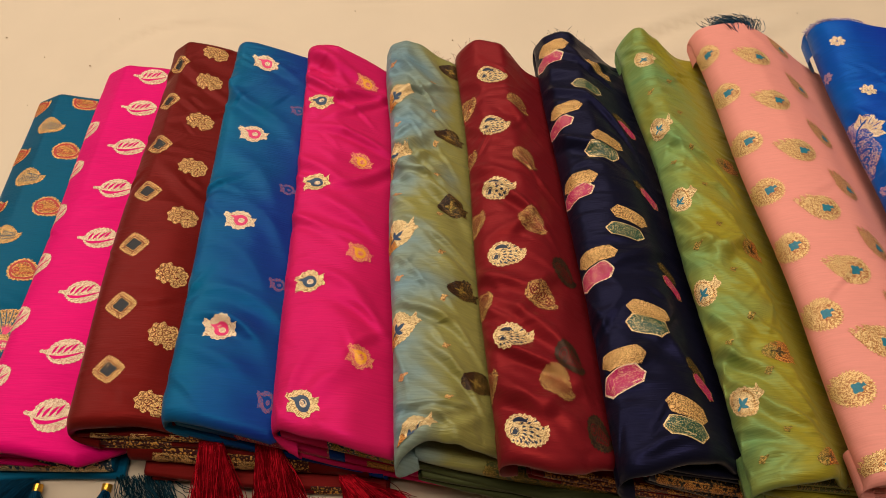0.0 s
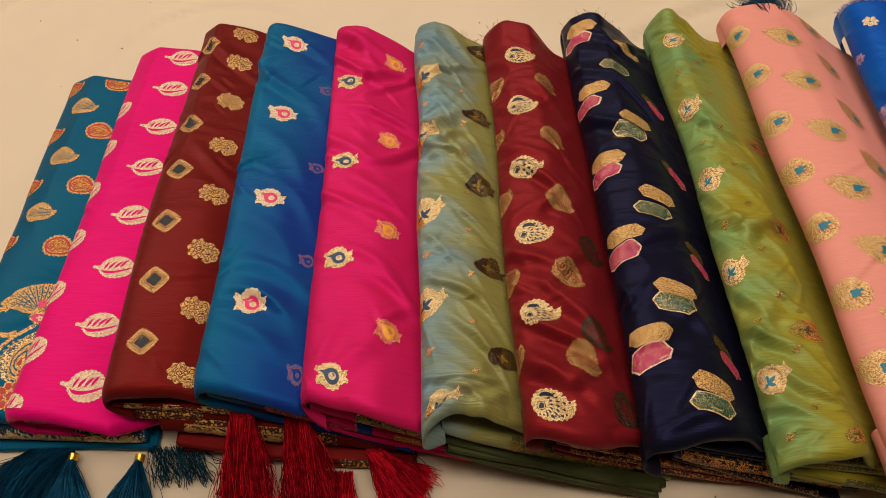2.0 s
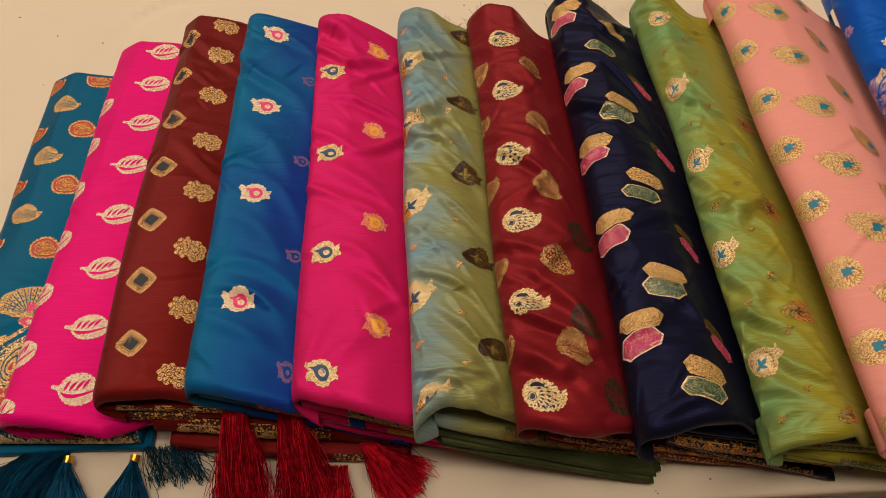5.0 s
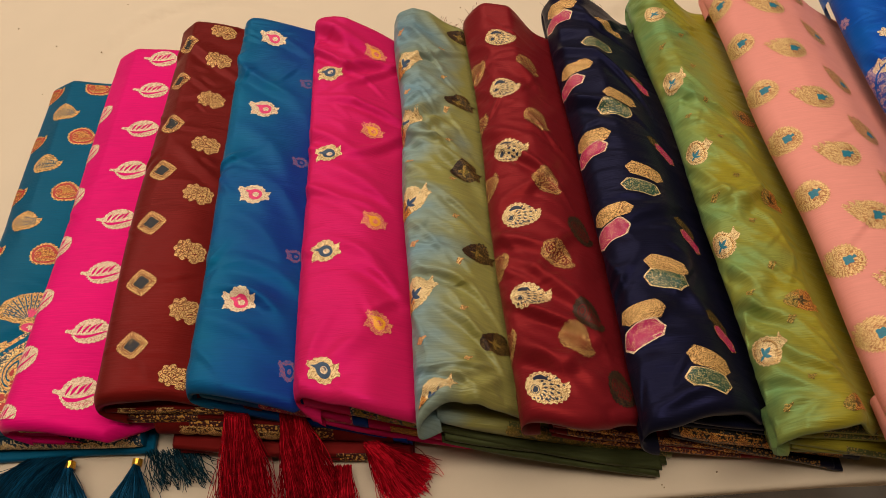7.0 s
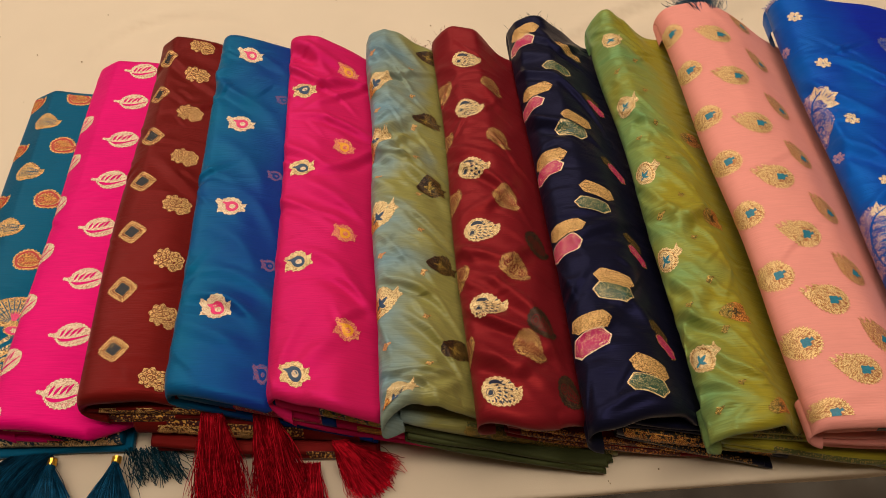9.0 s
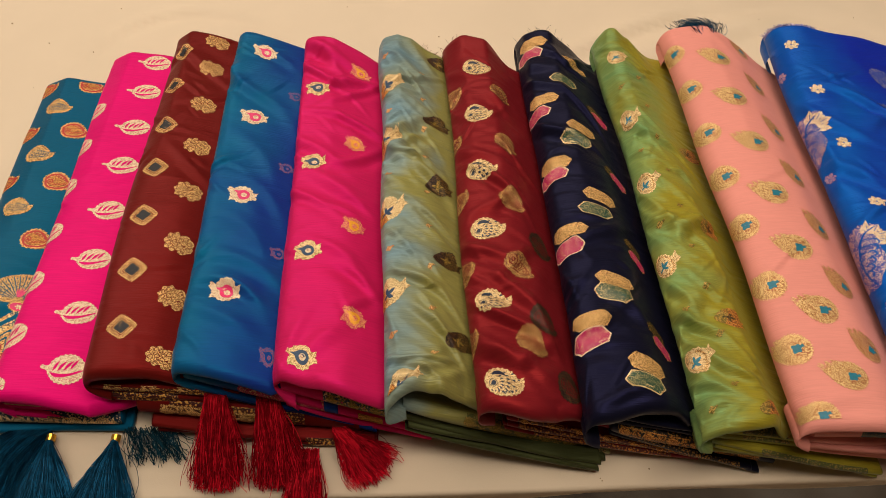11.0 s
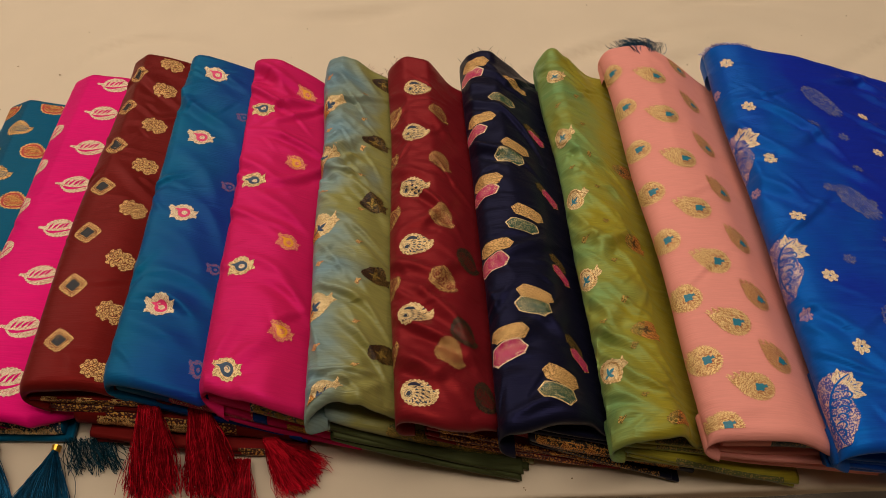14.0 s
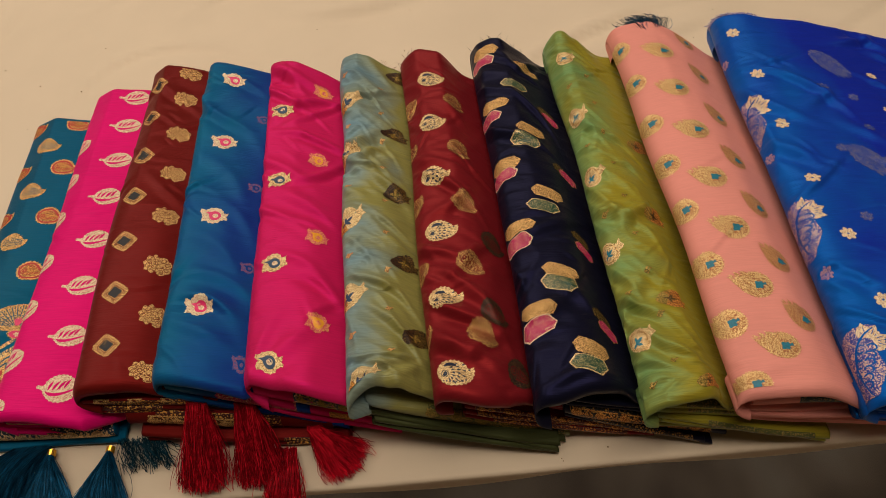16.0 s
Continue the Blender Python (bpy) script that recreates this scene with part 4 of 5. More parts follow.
def round_bud(gold, side, core):
    """A round bud of radiating gold strands with a fishtail tip."""
    s = Shape()
    s.blob(-2, -1.5, 12.5, 12.0, gold, 0.3, 0, 19, 0.035, seg=76, rings=4)
    s.outline(((7, 5), (11, 5.5), (15.5, 9.5), (15.5, 5), (18, 1.5), (13, -2), (8, -3)), gold, 0.32, (12, 2.5), rings=2, n=40)
    s.blob(-2, -1.5, 10.6, 10.2, side, 0.38, seg=40, rings=1, hole=0.86)
    for a, l in ((0.45, 8.5), (1.35, 6.0), (-0.5, 6.0)):
        s.ribbon([(-4, -3.0), (-4 + l * math.cos(a), -3.0 + l * math.sin(a))], (0.5, 1.4, 1.3, 0.3), core, 0.5, 8, 3)
    s.ribbon([(-9, -5.5), (-3, -2.5)], (0.6, 1.0, 0.6), core, 0.5, 5, 2)
    return s


def tile(fill, rim, ground, speck=False):
    s = Shape()
    path = [(-18.5, -1.0), (-6, 1.0), (6, 1.0), (18.5, -0.6)]
    s.ribbon(path, (0.4, 6.8, 7.0, 7.0, 7.0, 7.0, 6.8, 0.4), rim, 0.3, 29, 7)
    if speck:
        s.ribbon([(-17, -0.9), (-5, 1.0), (5, 1.0), (17, -0.5)], (0.3, 6.0, 6.3, 6.3, 6.3, 6.3, 6.0, 0.3), fill, 0.5, 26, 7)
    return s


def feather(gold, core, base):
    """A feather's eye: a broad drop of short gold strands, ragged at its edge, round a small core."""
    s = Shape()
    rim = ((-17, 3.5), (-11, 8.0), (-3, 11.5), (5, 12), (12, 8.5), (15.5, 2), (14, -5), (8, -10.5), (0, -11.5), (-8, -8.0), (-13, -2.5))
    s.outline(rim, gold, 0.28, (2, 0), 0.9, 36, n=144)
    rng = np.random.default_rng(12)
    for i in range(90):
        # gaps between the strands let the ground through
        r, a = math.sqrt(rng.uniform(0.12, 0.95)), rng.uniform(0, 6.28)
        x, y = 2 + 13 * r * math.cos(a), 10.5 * r * math.sin(a)
        l = rng.uniform(1.6, 3.2)
        s.ribbon([(x, y), (x - l * math.cos(a) * 0.5 - 0.8, y - l * math.sin(a) * 0.5 + 0.5)], (0.15, 0.42, 0.15), base, 0.42, 4, 2)
    for i in range(30):
        x = rng.uniform(-17, -4)
        y = rng.uniform(-1, 1) * (4 + 0.5 * (x + 17)) + 2.5
        l = rng.uniform(2.0, 5.0)
        s.ribbon([(x, y), (x - l, y + 0.45 * l)], (0.3, 0.6, 0.2), gold, 0.4, 4, 2)
    s.blob(4.0, 0, 3.6, 3.3, core, 0.55, math.pi / 4, 4, 0.20, seg=32, rings=2)
    s.ribbon([(6.5, 0.6), (10, 1.6)], (1.3, 0.8, 1.5), core, 0.55, 5, 2)
    return s


def buti(thread):
    """A small flower of rounded petals on a short stalk."""
    s = Shape()
    for i in range(7):
        a = i * 2 * math.pi / 7
        s.blob(4.9 * math.cos(a), 4.7 * math.sin(a) + 0.6, 2.7, 2.1, thread, 0.3 + 0.01 * (i % 2), a, seg=12, rings=1)
    s.blob(0, 0.6, 3.0, 2.8, thread, 0.33, seg=12, rings=1, hole=0.35)
    s.ribbon([(0, -2), (-2, -6.5)], (1.2, 1.5, 0.8), thread, 0.3, 5, 2)
    return s


def arabesque(thread, copper, ground):
    """A large drop filled with scrolls, with a spray of leaves at its end."""
    s = Shape()
    path = [(-6, -30), (-20, -8), (-8, 14), (10, 20)]
    s.ribbon(path, wide(18.0, MANGO), copper, 0.3, 34, 9, 0.9)
    s.ribbon(path, (0.3, 0.7, 0.8, 0.7, 0.3), ground, 0.55, 22, 2)
    for i in range(6):
        t = (i + 0.6) / 7
        x, y = -13 + 16 * t, -20 + 34 * t
        s.ribbon([(x, y), (x + 6, y + 3), (x + 8, y - 4), (x + 3, y - 4)], (0.4, 0.6, 0.6, 0.4), ground, 0.55, 12, 2)
        s.ribbon([(x - 1, y + 1), (x - 8, y + 3), (x - 9, y - 4), (x - 4, y - 4)], (0.4, 0.6, 0.6, 0.4), ground, 0.55, 12, 2)
    for i in range(9):
        a = -0.75 + 0.33 * i
        r = 11 + 3 * (i % 2)
        s.ribbon([(1 + 4 * math.cos(a), 9 + 4 * math.sin(a)), (2 + r * math.cos(a), 10 + r * math.sin(a))], (0.6, 2.4, 2.7, 1.9, 0.2), thread, 0.4 + 0.02 * (i % 3), 10, 3)
        s.ribbon([(2 + 6 * math.cos(a), 10 + 6 * math.sin(a)), (2 + (r - 3) * math.cos(a), 10 + (r - 3) * math.sin(a))], (0.2, 0.3, 0.1), ground, 0.6, 4, 2)
    return s


def medallion(thread, ground):
    """A long oval filled with scrolls, ending in small leaves."""
    s = Shape()
    s.blob(0, 0, 13.5, 22, thread, 0.3, 0, 17, 0.05, seg=68, rings=5)
    for i in range(5):
        y = 15 - 6.6 * i
        s.ribbon([(0, y), (7, y + 4), (9, y - 3), (3, y - 4)], (0.3, 0.5, 0.5, 0.3), ground, 0.5, 12, 2)
        s.ribbon([(0, y), (-7, y + 4), (-9, y - 3), (-3, y - 4)], (0.3, 0.5, 0.5, 0.3), ground, 0.5, 12, 2)
    for i in range(5):
        a = -math.pi / 2 + 0.42 * (i - 2)
        s.ribbon([(8 * math.cos(a), 16 * math.sin(a)), (13 * math.cos(a), 15 * math.sin(a) - 13)], (1.0, 2.6, 2.4, 0.3), thread, 0.34 + 0.02 * (i % 2), 9, 3)
    return s


def dot(thread):
    s = Shape()
    s.blob(0, 0, 2.5, 2.0, thread, 0.3, 0.3, 4, 0.16, seg=24, rings=1)
    return s.ribbon([(1.5, 0.6), (4.4, 2.0)], (0.9, 0.9, 0.3), thread, 0.3, 4, 2)


def weave(saree, shape, u, v, rot=0.0, k=1.0, name="motif", flip=False, tall=1.0):
    """Lays a shape into the cloth's surface at u, v."""
    p = np.array(shape.p)
    a, b = p[:, 0] * k * (-1 if flip else 1), p[:, 1] * k * tall
    c, s = math.cos(rot), math.sin(rot)
    vv, uu = v + (a * c - b * s) / 1000, u + (a * s + b * c) / 1000
    uu, vv = np.clip(uu, -0.002, saree.length), np.clip(vv, 0.004, saree.vmax - 0.002)
    pos, nrm = saree.at(uu, vv)
    pos = pos + nrm * (0.5 * p[:, 2:3] / 1000 + 0.00012) - saree.base
    me = bpy.data.meshes.new(name)
    me.from_pydata(pos.tolist(), [], shape.f)
    for m in shape.mats:
        me.materials.append(m)
    me.polygons.foreach_set("material_index", shape.m)
    me.polygons.foreach_set("use_smooth", [True] * len(shape.f))
    me.update()
    return part(name, me, saree.thing)


def column(key, shape, u0, pitch, count, v0, v1, rot=0.0, k=1.0, name="motif", flip=False, du=(), dv=(), tall=1.22):
    """A row of one motif along the roll; du, dv: millimetres by which the uneven cloth shifts each of them."""
    for i in range(count):
        t = i / max(1, count - 1)
        a, b = du[i] if i < len(du) else 0, dv[i] if i < len(dv) else 0
        weave(S[key], shape, u0 + pitch * i + a / 1000, v0 + (v1 - v0) * t + b / 1000, rot, 0.94 * k, name, flip, tall)


# dark teal: gold paisleys, red paisleys, and the large woven end
column("A", solid_paisley(GOLD, TEAL), 0.1887, 0.0718, 3, 0.0569, 0.0590, -0.15, 0.86, "paisley", du=(0.0, 0.0, 0.0), dv=(-0.1, 0.2, -0.1))
column("A", paisley(GOLD, GOLD_ORANGE, RED_T), 0.1499, 0.0739, 4, 0.0858, 0.0854, -0.25, 0.90, "paisley", du=(-0.3, 0.4, 0.1, -0.2), dv=(0.1, 0.3, -1.0, 0.6))
column("A", paisley(GOLD, GOLD_ORANGE, RED_T), 0.155, 0.0705, 4, 0.031, 0.035, 0.2, 0.85, "paisley")
# hot pink
column("B", leaf(CREAM, PINK), 0.0167, 0.0555, 8, 0.0880, 0.0798, 0.08, 0.86, "leaf", du=(2.2, -3.5, -2.3, -0.0, 3.2, 2.5, 2.8, -4.9), dv=(2.4, -0.2, -1.3, -0.9, -1.2, -0.8, -0.4, 2.3))
column("B", leaf(CREAM, PINK), 0.0452, 0.0560, 6, 0.0346, 0.0290, 0.3, 0.86, "leaf", du=(0.6, -0.7, -0.9, 0.9, 0.7, -0.6), dv=(1.2, -0.7, 0.4, -2.2, -0.3, 1.5))
weave(S["B"], leaf(CREAM, PINK), -0.003, 0.034, 0.3, 0.82, "leaf", tall=1.2)
# maroon
column("C", cluster(GOLD, MAROON), 0.0105, 0.0573, 8, 0.0971, 0.0820, -0.12, 0.94, "flower", du=(-1.9, 0.2, -2.6, 0.4, 2.5, 5.5, 4.7, -8.8), dv=(0.2, 1.7, -0.6, -0.6, -0.7, -2.2, -0.0, 2.1))
column("C", diamond(GOLD, BLACK_T, MAROON), 0.0354, 0.0581, 7, 0.0621, 0.0493, 0.15, 0.88, "diamond", du=(1.4, -1.2, -0.9, -0.6, -0.2, 3.0, -1.6), dv=(0.0, -0.1, -0.1, 0.5, 0.4, -1.8, 1.0), tall=1.05)
# peacock blue
column("D", bird(CREAM, PINK_T, CREAM), 0.0620, 0.1011, 4, 0.0680, 0.0695, -0.1, 0.88, "bird", du=(-0.7, -0.1, 2.4, -1.6), dv=(-0.5, 1.2, -0.8, 0.1), tall=1.12)
column("D", bird(PURPLE_T, BLUE_TEAL, PURPLE_T), 0.0111, 0.0968, 4, 0.1084, 0.1051, -0.1, 0.52, "bird", du=(2.6, -3.6, -0.6, 1.6), dv=(0.4, -0.0, -1.1, 0.7), tall=1.12)
# magenta
column("E", bird(GOLD_PALE, NAVY_T, CREAM, 0.3), 0.0124, 0.1014, 4, 0.0552, 0.0538, 0.1, 0.86, "bird", du=(-0.6, 0.1, 1.8, -1.2), dv=(0.5, -0.6, -0.2, 0.3), tall=1.12)
column("E", bird(PINK_COPPER, YELLOW_T, PINK_COPPER, 0.6), 0.0456, 0.1017, 4, 0.0934, 0.0955, -0.3, 0.78, "bird", du=(4.2, -4.6, -3.2, 3.7), dv=(1.6, -1.4, -2.1, 1.9), tall=1.12)
# sage
column("F", bud(GOLD_PALE, GOLD_ORANGE, NAVY_T), 0.0033, 0.0838, 5, 0.0441, 0.0382, 0.15, 1.0, "bud", du=(-3.4, 1.6, 2.6, 3.5, -4.3), dv=(3.4, -3.2, -0.3, -3.2, 3.4))
# the buds on the right slope have its shade in their thread colour
column("F", bud(DIM_ZARI, SHADED_ZARI, GOLD_OLIVE), 0.0421, 0.0862, 5, 0.0948, 0.0968, -0.6, 0.86, "bud", du=(7.1, -2.3, -6.7, -8.2, 10.1), dv=(5.2, -2.0, -5.5, -3.8, 6.1))
column("F", dot(GOLD), 0.030, 0.0415, 9, 0.072, 0.078, 0.0, 1.0, "speck")
column("F", dot(COPPER_DULL), 0.048, 0.0828, 5, 0.040, 0.038, 0.0, 1.1, "speck")
# deep red
column("G", fine_paisley(GOLD_PALE, NAVY_DEEP), 0.0121, 0.0695, 6, 0.0520, 0.0607, -0.05, 0.87, "paisley", du=(0.3, -1.8, 2.0, -1.0, 1.8, -1.2), dv=(1.1, -0.7, 0.7, -1.8, -1.2, 1.8))
column("G", solid_paisley(GOLD_RED, RED), 0.0436, 0.0701, 5, 0.0779, 0.0849, -0.85, 0.82, "paisley", du=(-0.4, -0.1, 1.2, -0.5, -0.2), dv=(1.3, -1.3, -0.6, 0.0, 0.6))
column("G", solid_paisley(GOLD_RED, RED), 0.0461, 0.0705, 5, 0.0284, 0.0306, 0.5, 0.8, "paisley", du=(1.0, -4.0, 2.7, 2.6, -2.3), dv=(-1.4, 2.0, 1.4, -3.1, 1.1))
# right-slope paisleys, painted dark for the shade they lie in
column("G", solid_paisley(SHADED_ZARI, RED), 0.0071, 0.0660, 3, 0.1073, 0.1018, -0.6, 0.9, "paisley", du=(5.3, -10.6, 5.3), dv=(5.1, -10.3, 5.1))
# navy: pairs of long tiles
column("H", tile(GOLD_ORANGE, GOLD, NAVY), 0.0142, 0.0891, 5, 0.0783, 0.0857, -0.40, 0.95, "tile", du=(9.1, -6.1, -5.1, -8.1, 10.1), dv=(7.1, -6.0, -2.3, -5.7, 6.9), tall=1.12)
column("H", tile(GREEN_GOLD, GOLD_PALE, NAVY, True), 0.0057, 0.0839, 5, 0.0764, 0.0696, -0.33, 0.92, "tile", du=(4.5, -4.6, -2.4, 0.7, 1.8), dv=(3.4, -3.8, -0.5, -1.2, 2.1), tall=1.12)
column("H", tile(GOLD_ORANGE, GOLD, NAVY), 0.0614, 0.0853, 5, 0.0461, 0.0448, 0.15, 0.98, "tile", du=(-0.6, 3.1, -3.2, -0.5, 1.2), dv=(1.5, -0.6, -1.9, 0.0, 1.1), tall=1.12)
column("H", tile(PINK_GOLD, CREAM, NAVY, True), 0.0460, 0.0850, 5, 0.0436, 0.0366, 0.28, 0.98, "tile", du=(-0.4, 1.6, -0.4, -2.4, 1.6), dv=(2.3, -1.6, -0.6, -2.9, 2.9), tall=1.12)
column("H", tile(PINK_GOLD, GOLD_RED, NAVY, True), 0.0428, 0.0867, 4, 0.1096, 0.1096, -0.6, 0.75, "tile", du=(0.8, -2.9, 3.4, -1.3), dv=(0.8, -2.4, 2.4, -0.8), tall=1.12)
# gold tiles of the right slope, dimmed in colour as if shaded
column("H", tile(DIM_ZARI, DIM_ZARI, NAVY), 0.055, 0.0849, 4, 0.106, 0.105, -0.6, 0.7, "tile", tall=1.12)
# olive
column("I", round_bud(GOLD_PALE, GOLD, TEAL_T), 0.0563, 0.0874, 5, 0.0389, 0.0480, 0.15, 0.84, "bud", du=(-1.7, 1.4, 2.3, -2.0, 0.0), dv=(3.0, -2.3, -1.5, -2.3, 3.0))
column("I", bud(GOLD_ORANGE, GOLD_OLIVE, DIM_ZARI), 0.0002, 0.0946, 4, 0.0827, 0.1084, -0.7, 0.82, "bud", du=(4.4, -5.1, -2.9, 3.6), dv=(7.7, -10.7, -1.8, 4.8))
column("I", dot(GOLD_OLIVE), 0.030, 0.0436, 9, 0.063, 0.070, 0.0, 1.1, "speck")
column("I", dot(GOLD_OLIVE), 0.010, 0.0872, 5, 0.042, 0.045, 0.0, 1.1, "speck")
# salmon
column("J", feather(GOLD_SALMON, TEAL_T, COPPER_SALMON), 0.0015, 0.0590, 8, 0.0425, 0.0317, 0.12, 1.06, "feather", du=(-1.2, 0.3, -0.3, 2.3, 0.6, -2.1, 1.6, -1.2), dv=(-0.5, 0.1, 0.8, -1.2, 0.3, 1.0, 0.7, -1.3), tall=1.08)
column("J", feather(GOLD_SALMON, TEAL_T, COPPER_SALMON), 0.0334, 0.0608, 7, 0.0732, 0.0746, -0.12, 1.06, "feather", du=(2.0, -0.5, -0.8, -2.1, -0.3, 0.5, 1.2), dv=(0.5, -0.6, 0.1, -1.0, 1.4, -0.6, 0.1), tall=1.08)
# same gold feathers, dulled in colour for the shaded right slope
column("J", feather(COPPER_DULL, TEAL_T, COPPER_SALMON), 0.0571, 0.0629, 7, 0.1019, 0.1176, -0.5, 0.98, "feather", du=(4.8, 0.3, -2.0, -4.4, -4.6, 0.5, 5.5), dv=(0.2, -0.7, 1.1, -1.5, 0.3, 2.1, -1.4), tall=1.08)
# royal blue
column("K", buti(CREAM), 0.0773, 0.0704, 6, 0.0700, 0.0465, 0.0, 0.95, "leaf_sprig", du=(1.2, -0.0, -3.4, 0.9, 3.0, -1.5), dv=(-0.7, 1.5, -1.3, -0.4, 1.8, -1.0), tall=1.08)
column("K", buti(MAUVE), 0.110, 0.0700, 5, 0.038, 0.026, 0.0, 0.85, "leaf_sprig", tall=1.08)
column("K", buti(GREY_BLUE), 0.168, 0.0889, 3, 0.089, 0.108, -0.4, 0.8, "leaf_sprig", tall=1.08)
column("K", buti(GREY_BLUE), 0.150, 0.0460, 6, 0.130, 0.135, -0.4, 0.75, "leaf_sprig", tall=1.08)
column("K", buti(CREAM), 0.265, 0.0550, 3, 0.160, 0.165, -0.4, 0.75, "leaf_sprig", tall=1.08)
column("K", arabesque(CREAM, SILVER_BLUE, ROYAL), 0.0299, 0.1367, 3, 0.0434, 0.0358, 0.0, 1.18, "arabesque", du=(1.3, -2.6, 1.3), dv=(-0.4, 0.8, -0.4), tall=1.08)
column("K", medallion(GREY_BLUE, ROYAL), 0.100, 0.1440, 3, 0.110, 0.126, 0.55, 0.95, "medallion", tall=1.08)


# ---- figures woven into the borders on the rounded fronts of the lower folds ----
def arch(gold):
    """Nested arches with a leaf on either side."""
    s = Shape()
    for r, w in ((8.0, 0.9), (5.6, 0.7), (3.2, 0.7)):
        s.ribbon([(-r, -5), (-r, r * 1.1), (r, r * 1.1), (r, -5)], (w, w, w), gold, 0.3, 20, 3, 0.2)
    s.blob(0, -3.0, 1.4, 2.2, gold, 0.3, seg=12, rings=1)
    for side in (-1, 1):
        s.ribbon([(side * 10.5, -6), (side * 9.8, 0), (side * 12.5, 6)], (0.4, 2.0, 1.6, 0.3), gold, 0.3, 10, 3, 0.3)
        s.ribbon([(side * 14, -5), (side * 13, 0), (side * 11, 3)], (0.3, 1.3, 0.3), gold, 0.3, 8, 3, 0.2)
    s.ribbon([(-15, -7.5), (15, -7.5)], (0.7, 0.7), gold, 0.3, 24, 2, 0.5)
    return s


def spray(gold, seed=None):
    """A paisley lying on its side and a flower of round petals."""
    s = Shape()
    s.outline([(0.42 * x - 8, 0.42 * y) for x, y in MANGO_RIM], gold, 0.3, (-9, 0), 0.3, 20, n=60, rings=3)
    for i in range(6):
        a = i * math.pi / 3
        s.blob(5 + 3.6 * math.cos(a), 3.4 * math.sin(a), 1.7, 1.3, gold, 0.3, a, seg=10, rings=1)
    s.blob(5, 0, 1.3, 1.2, seed or gold, 0.34, seg=10, rings=1)
    for y in (-6.0, 6.0):
        s.ribbon([(-13, y), (12, y)], (0.6, 0.6), gold, 0.3, 22, 2, 0.5)
    return s


def weave_front(key, index, shape, s_mid, angle=0.0, k=1.0, tall=1.0):
    """Lays a shape round the front of a lower fold; angle: from its foremost line upwards."""
    sa = S[key]
    ss, fr, mid, half = sa.fronts[index]
    p = np.array(shape.p)
    x = s_mid + p[:, 0] * k / 1000
    x = np.clip(x, ss[0] + 0.001, ss[-1] - 0.001)
    h = np.interp(x, ss, half)
    a = np.clip(angle + p[:, 1] * k * tall / 1000 / np.maximum(h, 0.003), -1.45, 1.5)
    lift = 0.5 * p[:, 2] / 1000 + 0.0003
    uu = np.interp(x, ss, fr) + h * 0.9 * (1 - np.cos(a)) - lift * np.cos(a)
    zz = np.interp(x, ss, mid) + (h + lift) * np.sin(a)
    xy = sa.o + uu[:, None] * sa.d + x[:, None] * sa.n
    me = bpy.data.meshes.new("border_figure")
    me.from_pydata((np.concatenate([xy, zz[:, None]], -1) - sa.base).tolist(), [], shape.f)
    for m in shape.mats:
        me.materials.append(m)
    me.polygons.foreach_set("material_index", shape.m)
    me.update()
    return part("border_figure", me, sa.thing)


for i in range(6):
    weave_front("A", 3, arch(GOLD_PALE), 0.030 + 0.0235 * i, 0.25, 0.78, 0.95)
for i in range(5):
    weave_front("C", 6, spray(GOLD), 0.062 + 0.021 * i, 0.15, 0.84, 1.2)
for i in range(3):
    weave_front("C", 0, spray(GOLD), 0.020 + 0.028 * i, 0.2, 0.5)
for i in range(4):
    weave_front("E", 0, spray(GOLD_OLIVE, PINK_T), 0.046 + 0.0165 * i, 0.45, 0.6)
for i in range(4):
    weave_front("D", 0, spray(PINK_GOLD, CREAM), 0.052 + 0.0155 * i, 0.5, 0.5)
for i in range(6):
    weave_front("H", 3, spray(GOLD_ORANGE), 0.040 + 0.020 * i, 0.4, 0.72)
for i in range(6):
    weave_front("G", 3, spray(GOLD_ORANGE, NAVY_T), 0.040 + 0.022 * i, 0.4, 0.46)
for i in range(5):
    weave_front("F", 0, spray(GOLD_OLIVE), 0.070 + 0.020 * i, 0.5, 0.72)


# ---- the large woven end of the teal saree ----
def plume():
    """A broad fan of gold feathers on a dense gold ground."""
    s = Shape()
    fan = [(40 * math.cos(a) * (0.94 + 0.06 * (i % 2)), 34 * math.sin(a) - 2) for i, a in enumerate(np.linspace(0.25, 2.9, 15))]
    s.outline([(6, -4)] + fan + [(-6, -4)], GOLD, 0.26, (0, 8), 0.5, 40, n=160)
    for i in range(15):
        a = math.pi / 2 + 1.2 * (i - 7) / 7
        l = 34 - 0.14 * (i - 7) ** 2
        s.ribbon([(5 * math.cos(a), 5 * math.sin(a)), (l * 0.62 * math.cos(a), l * 0.6 * math.sin(a)), (l * 1.05 * math.cos(a), 0.92 * l * math.sin(a))], (0.3, 0.5, 0.4), TEAL, 0.42, 8, 2)
        for f in (0.55, 0.72, 0.88):
            s.blob(l * 1.05 * f * math.cos(a + 0.08), l * 0.92 * f * math.sin(a + 0.08), 1.0, 0.7, TEAL, 0.42, a, seg=8, rings=1)
    for i in range(5):
        a = math.pi / 2 + 0.5 * (i - 2) / 2
        s.ribbon([(2 * math.cos(a), 4 * math.sin(a)), (9 * math.cos(a), 15 * math.sin(a))], (0.4, 1.1, 0.9, 0.2), PINK_T, 0.5, 6, 2)
    return s


